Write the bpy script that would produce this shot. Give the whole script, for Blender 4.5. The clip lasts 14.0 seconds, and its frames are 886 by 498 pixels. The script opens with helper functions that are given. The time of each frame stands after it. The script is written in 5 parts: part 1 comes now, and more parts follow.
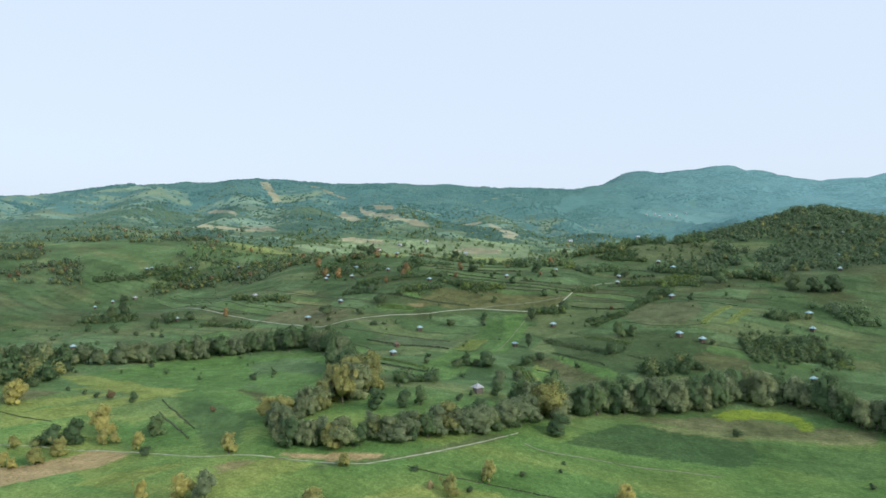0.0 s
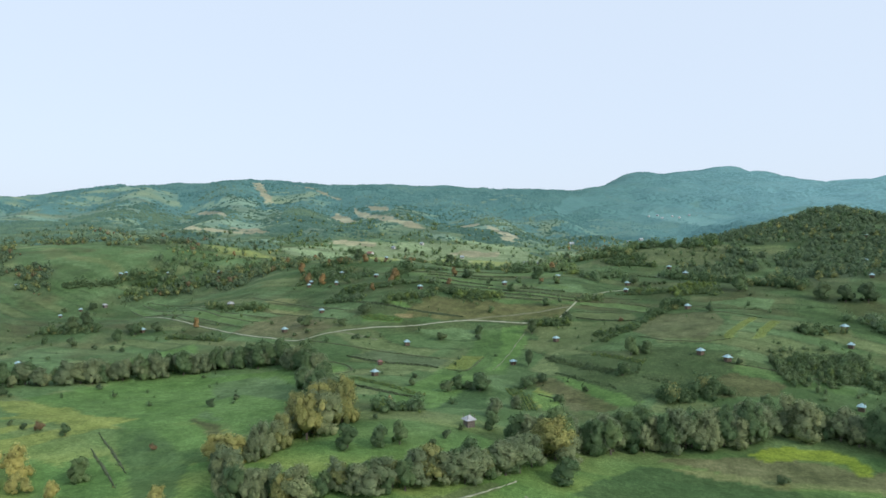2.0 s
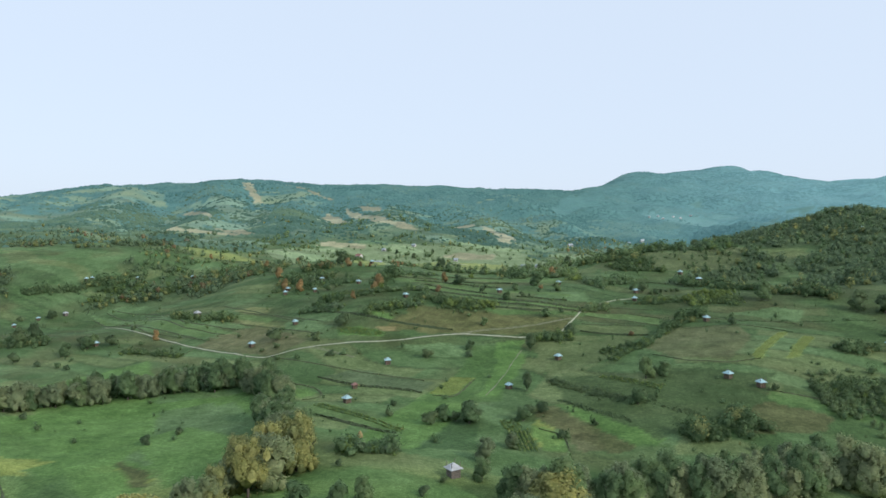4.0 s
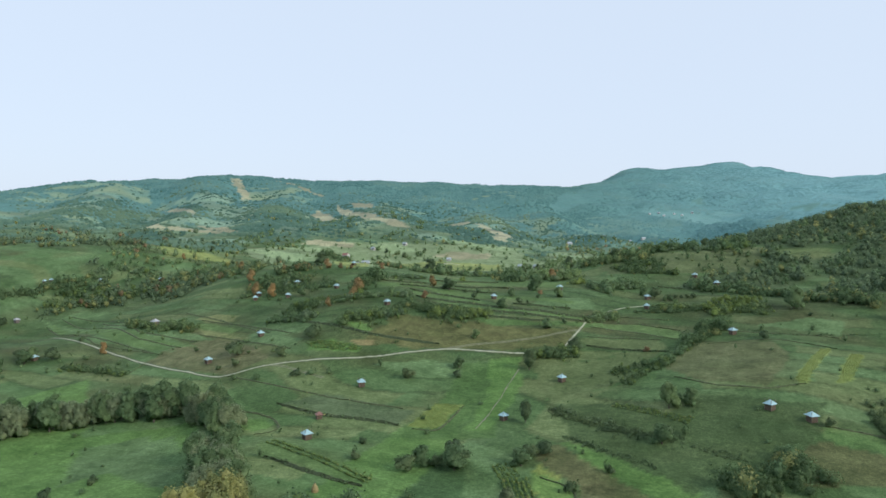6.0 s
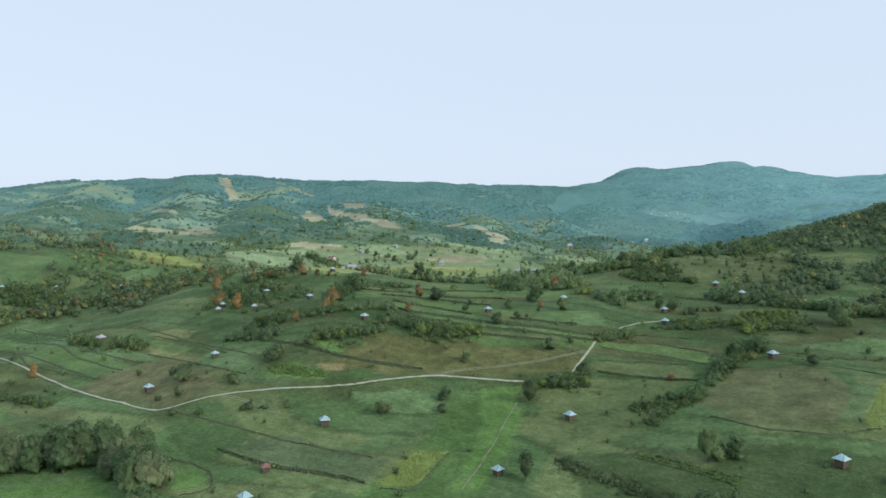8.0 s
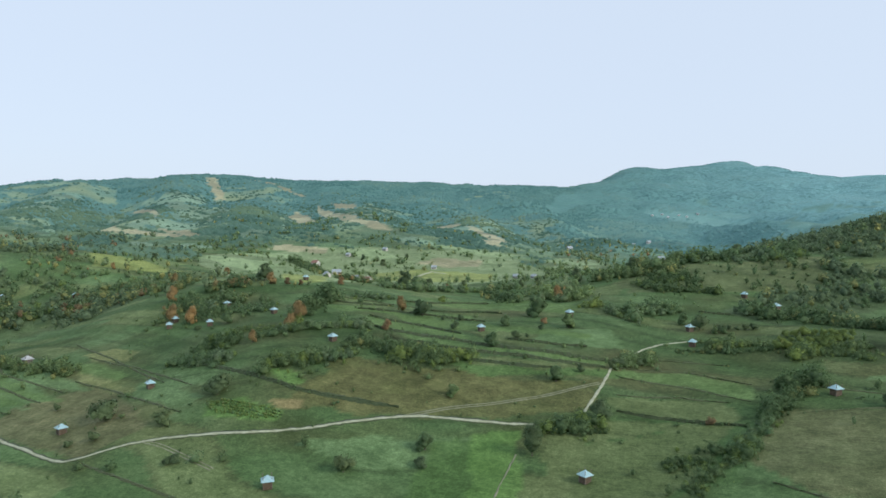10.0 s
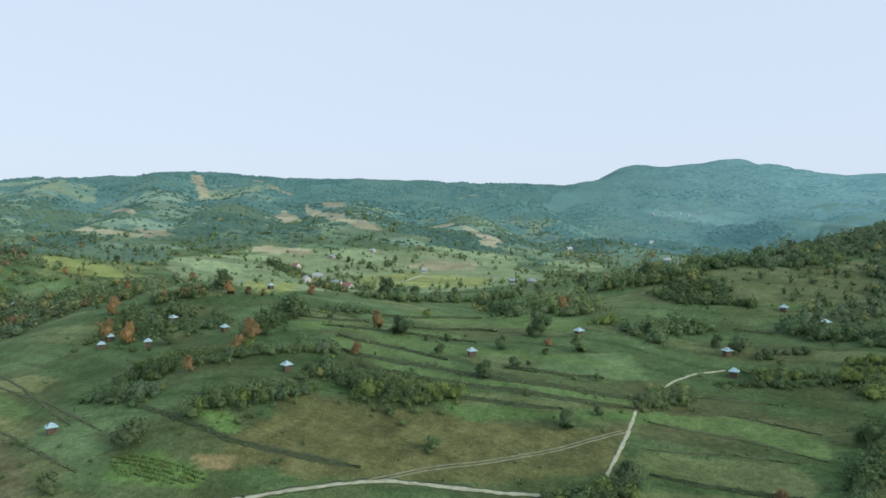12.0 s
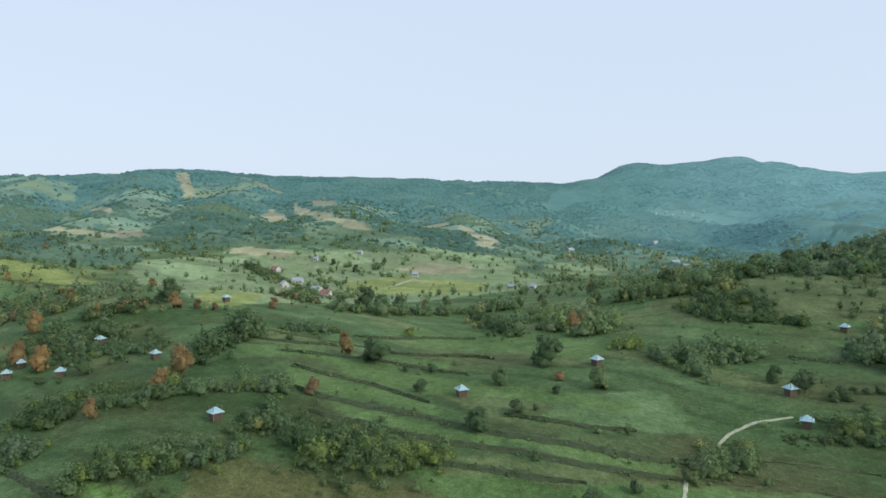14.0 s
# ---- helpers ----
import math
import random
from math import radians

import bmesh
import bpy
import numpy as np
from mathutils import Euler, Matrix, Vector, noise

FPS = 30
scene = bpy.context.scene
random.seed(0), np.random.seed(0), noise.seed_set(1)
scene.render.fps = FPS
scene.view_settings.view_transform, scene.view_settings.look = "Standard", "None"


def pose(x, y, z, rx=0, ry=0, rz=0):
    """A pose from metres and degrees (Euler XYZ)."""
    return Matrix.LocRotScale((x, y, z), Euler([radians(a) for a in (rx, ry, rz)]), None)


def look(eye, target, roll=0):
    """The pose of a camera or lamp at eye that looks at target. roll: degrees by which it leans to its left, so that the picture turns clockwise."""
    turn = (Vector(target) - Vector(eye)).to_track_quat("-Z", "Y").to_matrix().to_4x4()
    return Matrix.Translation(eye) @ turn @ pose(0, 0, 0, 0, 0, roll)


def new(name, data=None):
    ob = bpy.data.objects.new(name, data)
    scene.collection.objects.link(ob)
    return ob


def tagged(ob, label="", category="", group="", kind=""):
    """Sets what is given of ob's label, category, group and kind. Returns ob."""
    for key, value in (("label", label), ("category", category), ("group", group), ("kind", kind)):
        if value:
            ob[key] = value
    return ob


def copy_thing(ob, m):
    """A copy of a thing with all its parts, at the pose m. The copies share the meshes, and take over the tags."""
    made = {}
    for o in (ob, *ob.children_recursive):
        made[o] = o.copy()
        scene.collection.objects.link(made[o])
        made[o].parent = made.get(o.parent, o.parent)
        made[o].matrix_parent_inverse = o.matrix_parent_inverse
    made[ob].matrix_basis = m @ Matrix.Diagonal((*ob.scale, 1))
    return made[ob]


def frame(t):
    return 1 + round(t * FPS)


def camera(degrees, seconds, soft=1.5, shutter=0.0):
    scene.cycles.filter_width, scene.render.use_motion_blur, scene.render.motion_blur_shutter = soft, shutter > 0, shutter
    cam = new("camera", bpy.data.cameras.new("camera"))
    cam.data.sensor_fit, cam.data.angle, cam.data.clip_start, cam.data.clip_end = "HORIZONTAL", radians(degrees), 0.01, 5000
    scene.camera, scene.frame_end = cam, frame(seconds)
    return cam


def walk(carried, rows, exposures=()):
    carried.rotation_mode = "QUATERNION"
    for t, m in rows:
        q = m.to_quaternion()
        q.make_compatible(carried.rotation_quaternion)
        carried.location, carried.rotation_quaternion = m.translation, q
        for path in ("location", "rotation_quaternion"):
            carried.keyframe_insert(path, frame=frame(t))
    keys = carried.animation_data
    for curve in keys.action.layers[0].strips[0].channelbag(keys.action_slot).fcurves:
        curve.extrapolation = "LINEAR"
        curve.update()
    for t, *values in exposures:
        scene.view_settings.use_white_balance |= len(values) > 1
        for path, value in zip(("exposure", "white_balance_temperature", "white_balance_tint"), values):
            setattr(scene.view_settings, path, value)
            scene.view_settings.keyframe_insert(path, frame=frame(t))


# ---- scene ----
cam = camera(67.69, 14.0, soft=1.6)
# seconds, place, tilt and turn of the flying camera
PATH = [
    (0, 0.00, 0.00, 85.00, 87.724, 6.738),
    (0.5, 0.00, 13.12, 85.01, 87.703, 6.744),
    (1, 0.02, 26.48, 85.03, 87.754, 6.737),
    (1.5, 0.04, 40.06, 85.07, 87.814, 6.727),
    (2, 0.06, 53.86, 85.12, 87.879, 6.675),
    (2.5, 0.10, 67.86, 85.19, 87.936, 6.614),
    (3, 0.13, 82.05, 85.26, 87.969, 6.552),
    (5.5, 0.30, 155.50, 85.81, 87.764, 6.217),
    (6, 0.33, 170.61, 85.94, 87.688, 6.149),
    (6.5, 0.35, 185.84, 86.08, 87.676, 6.102),
    (7, 0.36, 201.16, 86.23, 87.695, 6.056),
    (7.5, 0.37, 216.59, 86.38, 87.700, 5.988),
    (8, 0.36, 232.09, 86.54, 87.740, 5.919),
    (10.5, 0.13, 310.43, 87.37, 87.823, 5.589),
    (11, 0.04, 326.19, 87.54, 87.800, 5.498),
    (11.5, -0.07, 341.95, 87.71, 87.782, 5.389),
    (12, -0.21, 357.70, 87.87, 87.744, 5.314),
    (12.5, -0.36, 373.44, 88.04, 87.716, 5.245),
    (13, -0.54, 389.15, 88.20, 87.694, 5.183),
    (13.5, -0.74, 404.81, 88.36, 87.683, 5.118),
    (14, -0.97, 420.43, 88.51, 87.660, 5.055),
]
walk(cam, [(t, pose(x, y, z, rx, 0, rz)) for t, x, y, z, rx, rz in PATH], exposures=((0, 0.05), (6, 0.0), (14, -0.05)))

# ==== light: hazy daylight, low soft sun from behind the right shoulder ====
SUN_EL, SUN_AZ = 30.0, 118.0
world = bpy.data.worlds.new("hazy_sky")
scene.world = world
world.use_nodes = True
wn, wl = world.node_tree.nodes, world.node_tree.links
wn.clear()
w_out = wn.new("ShaderNodeOutputWorld")
w_sky = wn.new("ShaderNodeTexSky")
w_sky.sky_type, w_sky.sun_disc = "NISHITA", False
w_sky.sun_elevation, w_sky.sun_rotation = radians(SUN_EL), radians(SUN_AZ)
w_sky.dust_density, w_sky.air_density = 2.0, 1.0
w_bg = wn.new("ShaderNodeBackground")
w_bg.inputs["Strength"].default_value = 0.02
w_haze = wn.new("ShaderNodeBackground")
w_haze.inputs["Color"].default_value = (0.687, 0.798, 0.957, 1)
w_haze.inputs["Strength"].default_value = 0.92
w_add = wn.new("ShaderNodeAddShader")
wl.new(w_sky.outputs[0], w_bg.inputs["Color"])
wl.new(w_bg.outputs[0], w_add.inputs[0])
wl.new(w_haze.outputs[0], w_add.inputs[1])
wl.new(w_add.outputs[0], w_out.inputs["Surface"])

sun_dir = Vector((math.sin(radians(SUN_AZ)) * math.cos(radians(SUN_EL)), math.cos(radians(SUN_AZ)) * math.cos(radians(SUN_EL)), math.sin(radians(SUN_EL))))
sun_data = bpy.data.lights.new("sun", "SUN")
sun_data.energy, sun_data.angle, sun_data.color = 2.3, radians(14), (1.0, 0.94, 0.84)
sun = new("sun", sun_data)
sun.matrix_world = look(sun_dir * 300, (0, 0, 0))

# ==== materials ====


def shader(name, rough=0.9, metal=0.0):
    m = bpy.data.materials.new(name)
    m.use_nodes = True
    p = m.node_tree.nodes["Principled BSDF"]
    p.inputs["Roughness"].default_value, p.inputs["Metallic"].default_value = rough, metal
    return m, m.node_tree.nodes, m.node_tree.links, p


def noise_node(n, l, scale, detail=4.0, coord="Object", rough=0.6, squash=None, turn=0.0):
    tc, nz = n.new("ShaderNodeTexCoord"), n.new("ShaderNodeTexNoise")
    nz.inputs["Scale"].default_value, nz.inputs["Detail"].default_value, nz.inputs["Roughness"].default_value = scale, detail, rough
    if squash:
        mp = n.new("ShaderNodeMapping")
        mp.vector_type = "TEXTURE"
        mp.inputs["Rotation"].default_value = (0, 0, radians(turn))
        mp.inputs["Scale"].default_value = (1 / squash[0], 1 / squash[1], 1)
        l.new(tc.outputs[coord], mp.inputs["Vector"])
        l.new(mp.outputs[0], nz.inputs["Vector"])
    else:
        l.new(tc.outputs[coord], nz.inputs["Vector"])
    return nz.outputs["Fac"]


def ramp(n, l, fac, stops):
    r = n.new("ShaderNodeValToRGB")
    els = r.color_ramp.elements
    while len(els) < len(stops):
        els.new(0.5)
    for e, (pos, col) in zip(els, stops):
        e.position, e.color = pos, (*col, 1)
    l.new(fac, r.inputs["Fac"])
    return r.outputs["Color"]


def times(n, l, a, b, kind="MULTIPLY", fac=1.0):
    x = n.new("ShaderNodeMix")
    x.data_type, x.blend_type = "RGBA", kind
    x.inputs[0].default_value = fac
    l.new(a, x.inputs[6])
    l.new(b, x.inputs[7])
    return x.outputs[2]


def bump(n, l, p, fac, strength, dist):
    b = n.new("ShaderNodeBump")
    b.inputs["Strength"].default_value, b.inputs["Distance"].default_value = strength, dist
    l.new(fac, b.inputs["Height"])
    l.new(b.outputs[0], p.inputs["Normal"])


def ground_material():
    m, n, l, p = shader("meadow_ground", 0.95)
    at = n.new("ShaderNodeAttribute")
    at.attribute_name = "field"
    big = ramp(n, l, noise_node(n, l, 0.035, 5), [(0.36, (0.82, 0.85, 0.8)), (0.64, (1.19, 1.15, 1.17))])
    mid = ramp(n, l, noise_node(n, l, 0.16, 6, rough=0.65, squash=(0.8, 1.0), turn=-24), [(0.36, (0.84, 0.86, 0.83)), (0.64, (1.16, 1.13, 1.15))])
    streak = ramp(n, l, noise_node(n, l, 0.9, 4, rough=0.6, squash=(0.2, 1.0), turn=-24), [(0.38, (0.9, 0.91, 0.9)), (0.62, (1.1, 1.09, 1.09))])
    fine_f = noise_node(n, l, 0.6, 9, rough=0.82)
    fine = ramp(n, l, fine_f, [(0.37, (0.7, 0.73, 0.68)), (0.5, (0.97, 0.98, 0.96)), (0.63, (1.34, 1.3, 1.3))])
    blade = ramp(n, l, noise_node(n, l, 2.4, 4, rough=0.7), [(0.34, (0.8, 0.82, 0.79)), (0.52, (1.0, 1.0, 1.0)), (0.68, (1.34, 1.28, 1.26))])
    grain = times(n, l, times(n, l, times(n, l, times(n, l, big, mid), streak), fine), blade)
    c = times(n, l, at.outputs["Color"], grain)
    l.new(at.outputs["Alpha"], c.node.inputs[0])
    l.new(c, p.inputs["Base Color"])
    p.inputs["Specular IOR Level"].default_value = 0.15
    bump(n, l, p, fine_f, 0.5, 0.25)
    return m


def leaf_material(name, dark, light, rough=0.75):
    m, n, l, p = shader(name, rough)
    oi, ge = n.new("ShaderNodeObjectInfo"), n.new("ShaderNodeNewGeometry")
    a = ramp(n, l, ge.outputs["Random Per Island"], [(0.0, dark), (1.0, light)])
    b = ramp(n, l, oi.outputs["Random"], [(0.0, (0.78, 0.82, 0.8)), (0.5, (1.0, 1.0, 1.0)), (1.0, (1.3, 1.2, 1.1))])
    g = ramp(n, l, noise_node(n, l, 0.5, 3), [(0.3, (0.8, 0.8, 0.8)), (0.7, (1.2, 1.2, 1.2))])
    c = times(n, l, times(n, l, a, b), g)
    l.new(c, p.inputs["Base Color"])
    p.inputs["Specular IOR Level"].default_value = 0.2
    tr, mx = n.new("ShaderNodeBsdfTranslucent"), n.new("ShaderNodeMixShader")
    mx.inputs[0].default_value = 0.45
    l.new(c, tr.inputs["Color"])
    l.new(p.outputs[0], mx.inputs[1])
    l.new(tr.outputs[0], mx.inputs[2])
    l.new(mx.outputs[0], n["Material Output"].inputs["Surface"])
    return m


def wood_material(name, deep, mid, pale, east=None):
    """Closed forest seen from far: soft stands of slightly different greens. east: paler, bluer greens blended in
    eastwards, as haze put into the colour.
    """
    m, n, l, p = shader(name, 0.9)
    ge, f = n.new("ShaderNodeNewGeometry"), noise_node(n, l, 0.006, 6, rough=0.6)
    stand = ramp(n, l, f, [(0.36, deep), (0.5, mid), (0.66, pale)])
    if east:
        haze_tint = ramp(n, l, f, [(0.36, east[0]), (0.5, east[1]), (0.66, east[2])])
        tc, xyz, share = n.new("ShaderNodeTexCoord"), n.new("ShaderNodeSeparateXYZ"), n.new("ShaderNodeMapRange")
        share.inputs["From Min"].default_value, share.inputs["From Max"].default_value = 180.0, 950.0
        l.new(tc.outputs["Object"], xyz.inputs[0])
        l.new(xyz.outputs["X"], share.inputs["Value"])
        stand = times(n, l, stand, haze_tint, "MIX")
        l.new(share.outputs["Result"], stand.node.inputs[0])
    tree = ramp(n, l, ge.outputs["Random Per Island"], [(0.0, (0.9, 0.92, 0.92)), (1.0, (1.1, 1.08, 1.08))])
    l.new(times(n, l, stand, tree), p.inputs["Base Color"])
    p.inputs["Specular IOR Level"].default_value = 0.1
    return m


def plain_material(name, c1, c2, scale, rough=0.9, metal=0.0, bumpy=0.2, dist=0.02, coord="Object"):
    m, n, l, p = shader(name, rough, metal)
    f = noise_node(n, l, scale, 5, coord)
    l.new(ramp(n, l, f, [(0.3, c1), (0.7, c2)]), p.inputs["Base Color"])
    bump(n, l, p, f, bumpy, dist)
    return m


def board_material(name, c1, c2):
    m, n, l, p = shader(name, 0.85)
    tc, wv = n.new("ShaderNodeTexCoord"), n.new("ShaderNodeTexWave")
    wv.inputs["Scale"].default_value, wv.inputs["Distortion"].default_value = 1.6, 0.6
    wv.bands_direction = "DIAGONAL"
    l.new(tc.outputs["Object"], wv.inputs["Vector"])
    grain = ramp(n, l, noise_node(n, l, 2.5, 6), [(0.3, c1), (0.75, c2)])
    gap = ramp(n, l, wv.outputs["Fac"], [(0.0, (0.45, 0.45, 0.45)), (0.25, (1, 1, 1))])
    l.new(times(n, l, grain, gap), p.inputs["Base Color"])
    bump(n, l, p, wv.outputs["Fac"], 0.4, 0.03)
    return m


M_GROUND = ground_material()
M_WILLOW = leaf_material("willow_leaves", (0.168, 0.234, 0.122), (0.329, 0.395, 0.222))
M_GREEN = leaf_material("green_leaves", (0.103, 0.182, 0.083), (0.2, 0.299, 0.143))
M_BRIGHT = leaf_material("fresh_leaves", (0.151, 0.225, 0.069), (0.236, 0.329, 0.103))
M_DARK = leaf_material("dark_leaves", (0.085, 0.142, 0.072), (0.158, 0.231, 0.115))
M_YELLOW = leaf_material("yellow_leaves", (0.35, 0.36, 0.125), (0.6, 0.575, 0.225))
M_OLIVE = leaf_material("olive_leaves", (0.18, 0.22, 0.085), (0.4, 0.42, 0.17))
M_ORANGE = leaf_material("orange_leaves", (0.28, 0.215, 0.105), (0.48, 0.355, 0.17))
M_RUST = leaf_material("rust_leaves", (0.223, 0.164, 0.091), (0.319, 0.242, 0.134))
M_SCRUB = leaf_material("scrub_leaves", (0.079, 0.141, 0.062), (0.178, 0.263, 0.118))
M_HILLWOOD = leaf_material("hill_wood_leaves", (0.118, 0.188, 0.108), (0.218, 0.299, 0.161))
# ridge and mountain greens have the distance haze mixed in, stronger eastwards
M_FARWOOD = wood_material("hazy_ridge_forest", (0.068, 0.165, 0.155), (0.09, 0.2, 0.185), (0.135, 0.245, 0.205), ((0.11, 0.245, 0.25), (0.136, 0.283, 0.29), (0.165, 0.315, 0.318)))
# valley and hedge greens also carry a weaker haze blue in their colour
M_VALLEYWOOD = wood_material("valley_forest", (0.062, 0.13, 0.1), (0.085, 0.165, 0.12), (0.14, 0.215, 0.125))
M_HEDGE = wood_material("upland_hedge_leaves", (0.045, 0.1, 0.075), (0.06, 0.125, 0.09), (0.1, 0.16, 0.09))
M_BARK = plain_material("bark", (0.06, 0.05, 0.04), (0.14, 0.12, 0.1), 3.0)
M_TRACK = plain_material("pale_gravel_track", (0.24, 0.26, 0.165), (0.42, 0.445, 0.32), 0.5, bumpy=0.3, dist=0.05)
M_VERGE = plain_material("worn_grass_rut", (0.13, 0.15, 0.085), (0.25, 0.26, 0.17), 0.5)
M_BANK = plain_material("rough_grass_bank", (0.03, 0.05, 0.02), (0.068, 0.094, 0.038), 1.8, bumpy=0.8, dist=0.2)
M_BANK_LOW = plain_material("low_grass_bank", (0.046, 0.066, 0.027), (0.088, 0.112, 0.046), 1.8, bumpy=0.8, dist=0.2)
M_BOARD = board_material("weathered_red_brown_boards", (0.08, 0.058, 0.038), (0.15, 0.112, 0.076))
M_BOARD_GREY = board_material("weathered_grey_boards", (0.1, 0.09, 0.08), (0.22, 0.19, 0.17))
M_POST = plain_material("grey_timber_post", (0.12, 0.1, 0.08), (0.22, 0.19, 0.16), 4.0)
M_HAY = plain_material("dry_hay", (0.18, 0.14, 0.06), (0.34, 0.28, 0.13), 3.0, bumpy=0.6, dist=0.1)
M_TIN = plain_material("pale_galvanised_roof", (0.27, 0.45, 0.48), (0.42, 0.6, 0.62), 0.8, rough=0.45, metal=0.25, bumpy=0.1)
M_TIN_OLD = plain_material("dull_old_roof", (0.3, 0.31, 0.32), (0.5, 0.52, 0.53), 0.9, rough=0.6, metal=0.2)
M_TIN_RUST = plain_material("rusty_red_roof", (0.17, 0.08, 0.065), (0.27, 0.15, 0.125), 0.9, rough=0.7)
M_PLASTER = plain_material("white_plaster", (0.45, 0.44, 0.41), (0.62, 0.61, 0.58), 0.7)
M_TILE = plain_material("red_clay_roof", (0.22, 0.105, 0.085), (0.34, 0.18, 0.15), 1.2)
M_TILE_GREY = plain_material("grey_sheet_roof", (0.26, 0.31, 0.34), (0.42, 0.48, 0.51), 0.8, rough=0.5, metal=0.2)
M_GLASS = plain_material("dark_window_glass", (0.02, 0.025, 0.03), (0.04, 0.05, 0.06), 1.0, rough=0.1)
M_CROP = leaf_material("ripe_maize_leaves", (0.25, 0.299, 0.091), (0.37, 0.411, 0.134))

# ==== shape of the land ====
BASE = -23.7
RISES = [(450, 60, 10.9), (560, 60, 44.6), (650, 50, -20.3), (800, 90, 22.2), (1250, 180, 66.4), (1700, 250, 27.8), (2200, 350, 71.6), (2900, 350, 46.6)]
HILLS_VALLEY = [(-100, 440, 90, 19.9), (100, 430, 80, 9.1), (-180, 530, 90, -52.3), (200, 460, 90, 12.4), (-10, 350, 60, -6.3), (-300, 500, 120, 34.1), (180, 410, 48, -11.0), (-115, 255, 48, 4.8), (-35, 310, 48, 11.4), (150, 280, 48, -4.2), (-50, 495, 48, 7.0), (-120, 555, 48, 13.8), (-155, 505, 48, 13.9), (-200, 275, 48, -3.8), (-225, 520, 48, 16.7), (-25, 490, 48, -8.9), (120, 475, 48, 20.0), (65, 455, 48, 4.6), (110, 455, 48, -18.9)]
HILLS_SLOPE = [(-90, 610, 70, 2.1), (20, 640, 80, 26.5), (110, 600, 80, -10.9), (-190, 690, 90, 30.1), (150, 720, 90, -4.3), (-400, 620, 140, -51.0), (170, 810, 110, 0.9), (390, 900, 170, 45.6), (560, 850, 230, 18.8), (80, 780, 70, 23.3), (-60, 760, 80, 5.1), (-200, 780, 80, 15.6), (-450, 930, 140, 20.0), (-320, 790, 90, 3.2), (90, 620, 48, -11.4), (-205, 670, 48, -11.2), (-110, 625, 48, -1.1), (-15, 630, 48, -10.1), (230, 675, 48, -2.9), (5, 605, 48, 1.6), (-285, 595, 48, -5.0), (-25, 610, 48, -4.4), (125, 635, 48, 7.9), (60, 600, 48, -7.4), (35, 775, 60, -14.8), (175, 780, 60, 12.0), (-25, 660, 48, -3.6)]
HILLS_FAR = [(-220, 1030, 160, -9.5), (-700, 1020, 200, 6.9), (-420, 1400, 200, 15.4), (-100, 1560, 180, 11.2), (-650, 1300, 220, -32.7), (320, 1500, 350, -64.2), (-980, 1360, 260, -10.5), (-850, 2080, 350, 8.1), (-1400, 2150, 400, 45.2), (500, 2200, 420, -57.0), (-500, 2900, 600, 40.2), (250, 3450, 500, -12.0), (480, 2850, 320, 38.8), (860, 2950, 380, 66.6), (1300, 2950, 420, 1.0), (1700, 3000, 420, 20.2), (1000, 700, 500, 20.8), (-1500, 1200, 500, 2.3), (2500, 2500, 800, 45.9), (-2500, 2500, 800, -37.3), (2500, 0, 900, 99.9), (-2500, 0, 900, 80.8), (260, 2950, 140, -55.0), (480, 2900, 130, 32.3), (-900, 2080, 160, 36.5), (-640, 1050, 130, 17.0), (-880, 1290, 170, 14.0), (1800, 3350, 150, 40.0), (390, 925, 40, 13.0), (345, 905, 50, 5.0), (475, 870, 60, -11.0), (114, 441, 36, 3.4), (198, 490, 45, 2.5), (165, 391, 45, 4.0), (121, 550, 40, 3.8), (-22, 340, 36, 2.2)]
RIDGE_TOPS = [(-1369, 2120, 112, 17), (-1155, 1940, 70, 8), (-1201, 2160, 170, -5), (-1223, 2360, 143, 7), (-880, 2000, 158, -17), (-862, 2200, 194, 17), (-809, 2480, 124, 6), (-664, 2440, 120, -6), (-605, 3020, 107, 9), (-412, 2840, 162, -17), (-208, 3100, 142, -11), (-59, 2880, 126, -50), (103, 3140, 192, -23), (258, 3240, 97, -7), (346, 3120, 81, -14), (383, 3080, 70, -7), (458, 3000, 95, 6), (573, 2940, 85, -19), (655, 2920, 93, -14), (803, 2980, 123, 12), (961, 2900, 117, 15), (1060, 2840, 125, -14), (1268, 2960, 148, -63), (1403, 2980, 70, -17)]
ALL_HILLS = HILLS_VALLEY + HILLS_SLOPE + HILLS_FAR
WAVES = [(np.cos(a), np.sin(a), f) for a, f in zip(np.random.RandomState(5).uniform(0, 6.28, 36), np.random.RandomState(6).uniform(0, 6.28, 36))]


def waves(x, y, length, first, count=6, seed=0):
    """A smooth random field between about -1 and 1 with features of that length."""
    out = 0.0
    for i in range(count):
        c, s, f = WAVES[(first + i) % 36]
        k = 2 * math.pi / length * (0.7 + 0.13 * i)
        out = out + np.sin((x * c + y * s) * k + f + 1.7 * seed + 0.9 * np.sin((x * s - y * c) * k * 0.61 + f * 2))
    return out / count ** 0.5 / 1.3


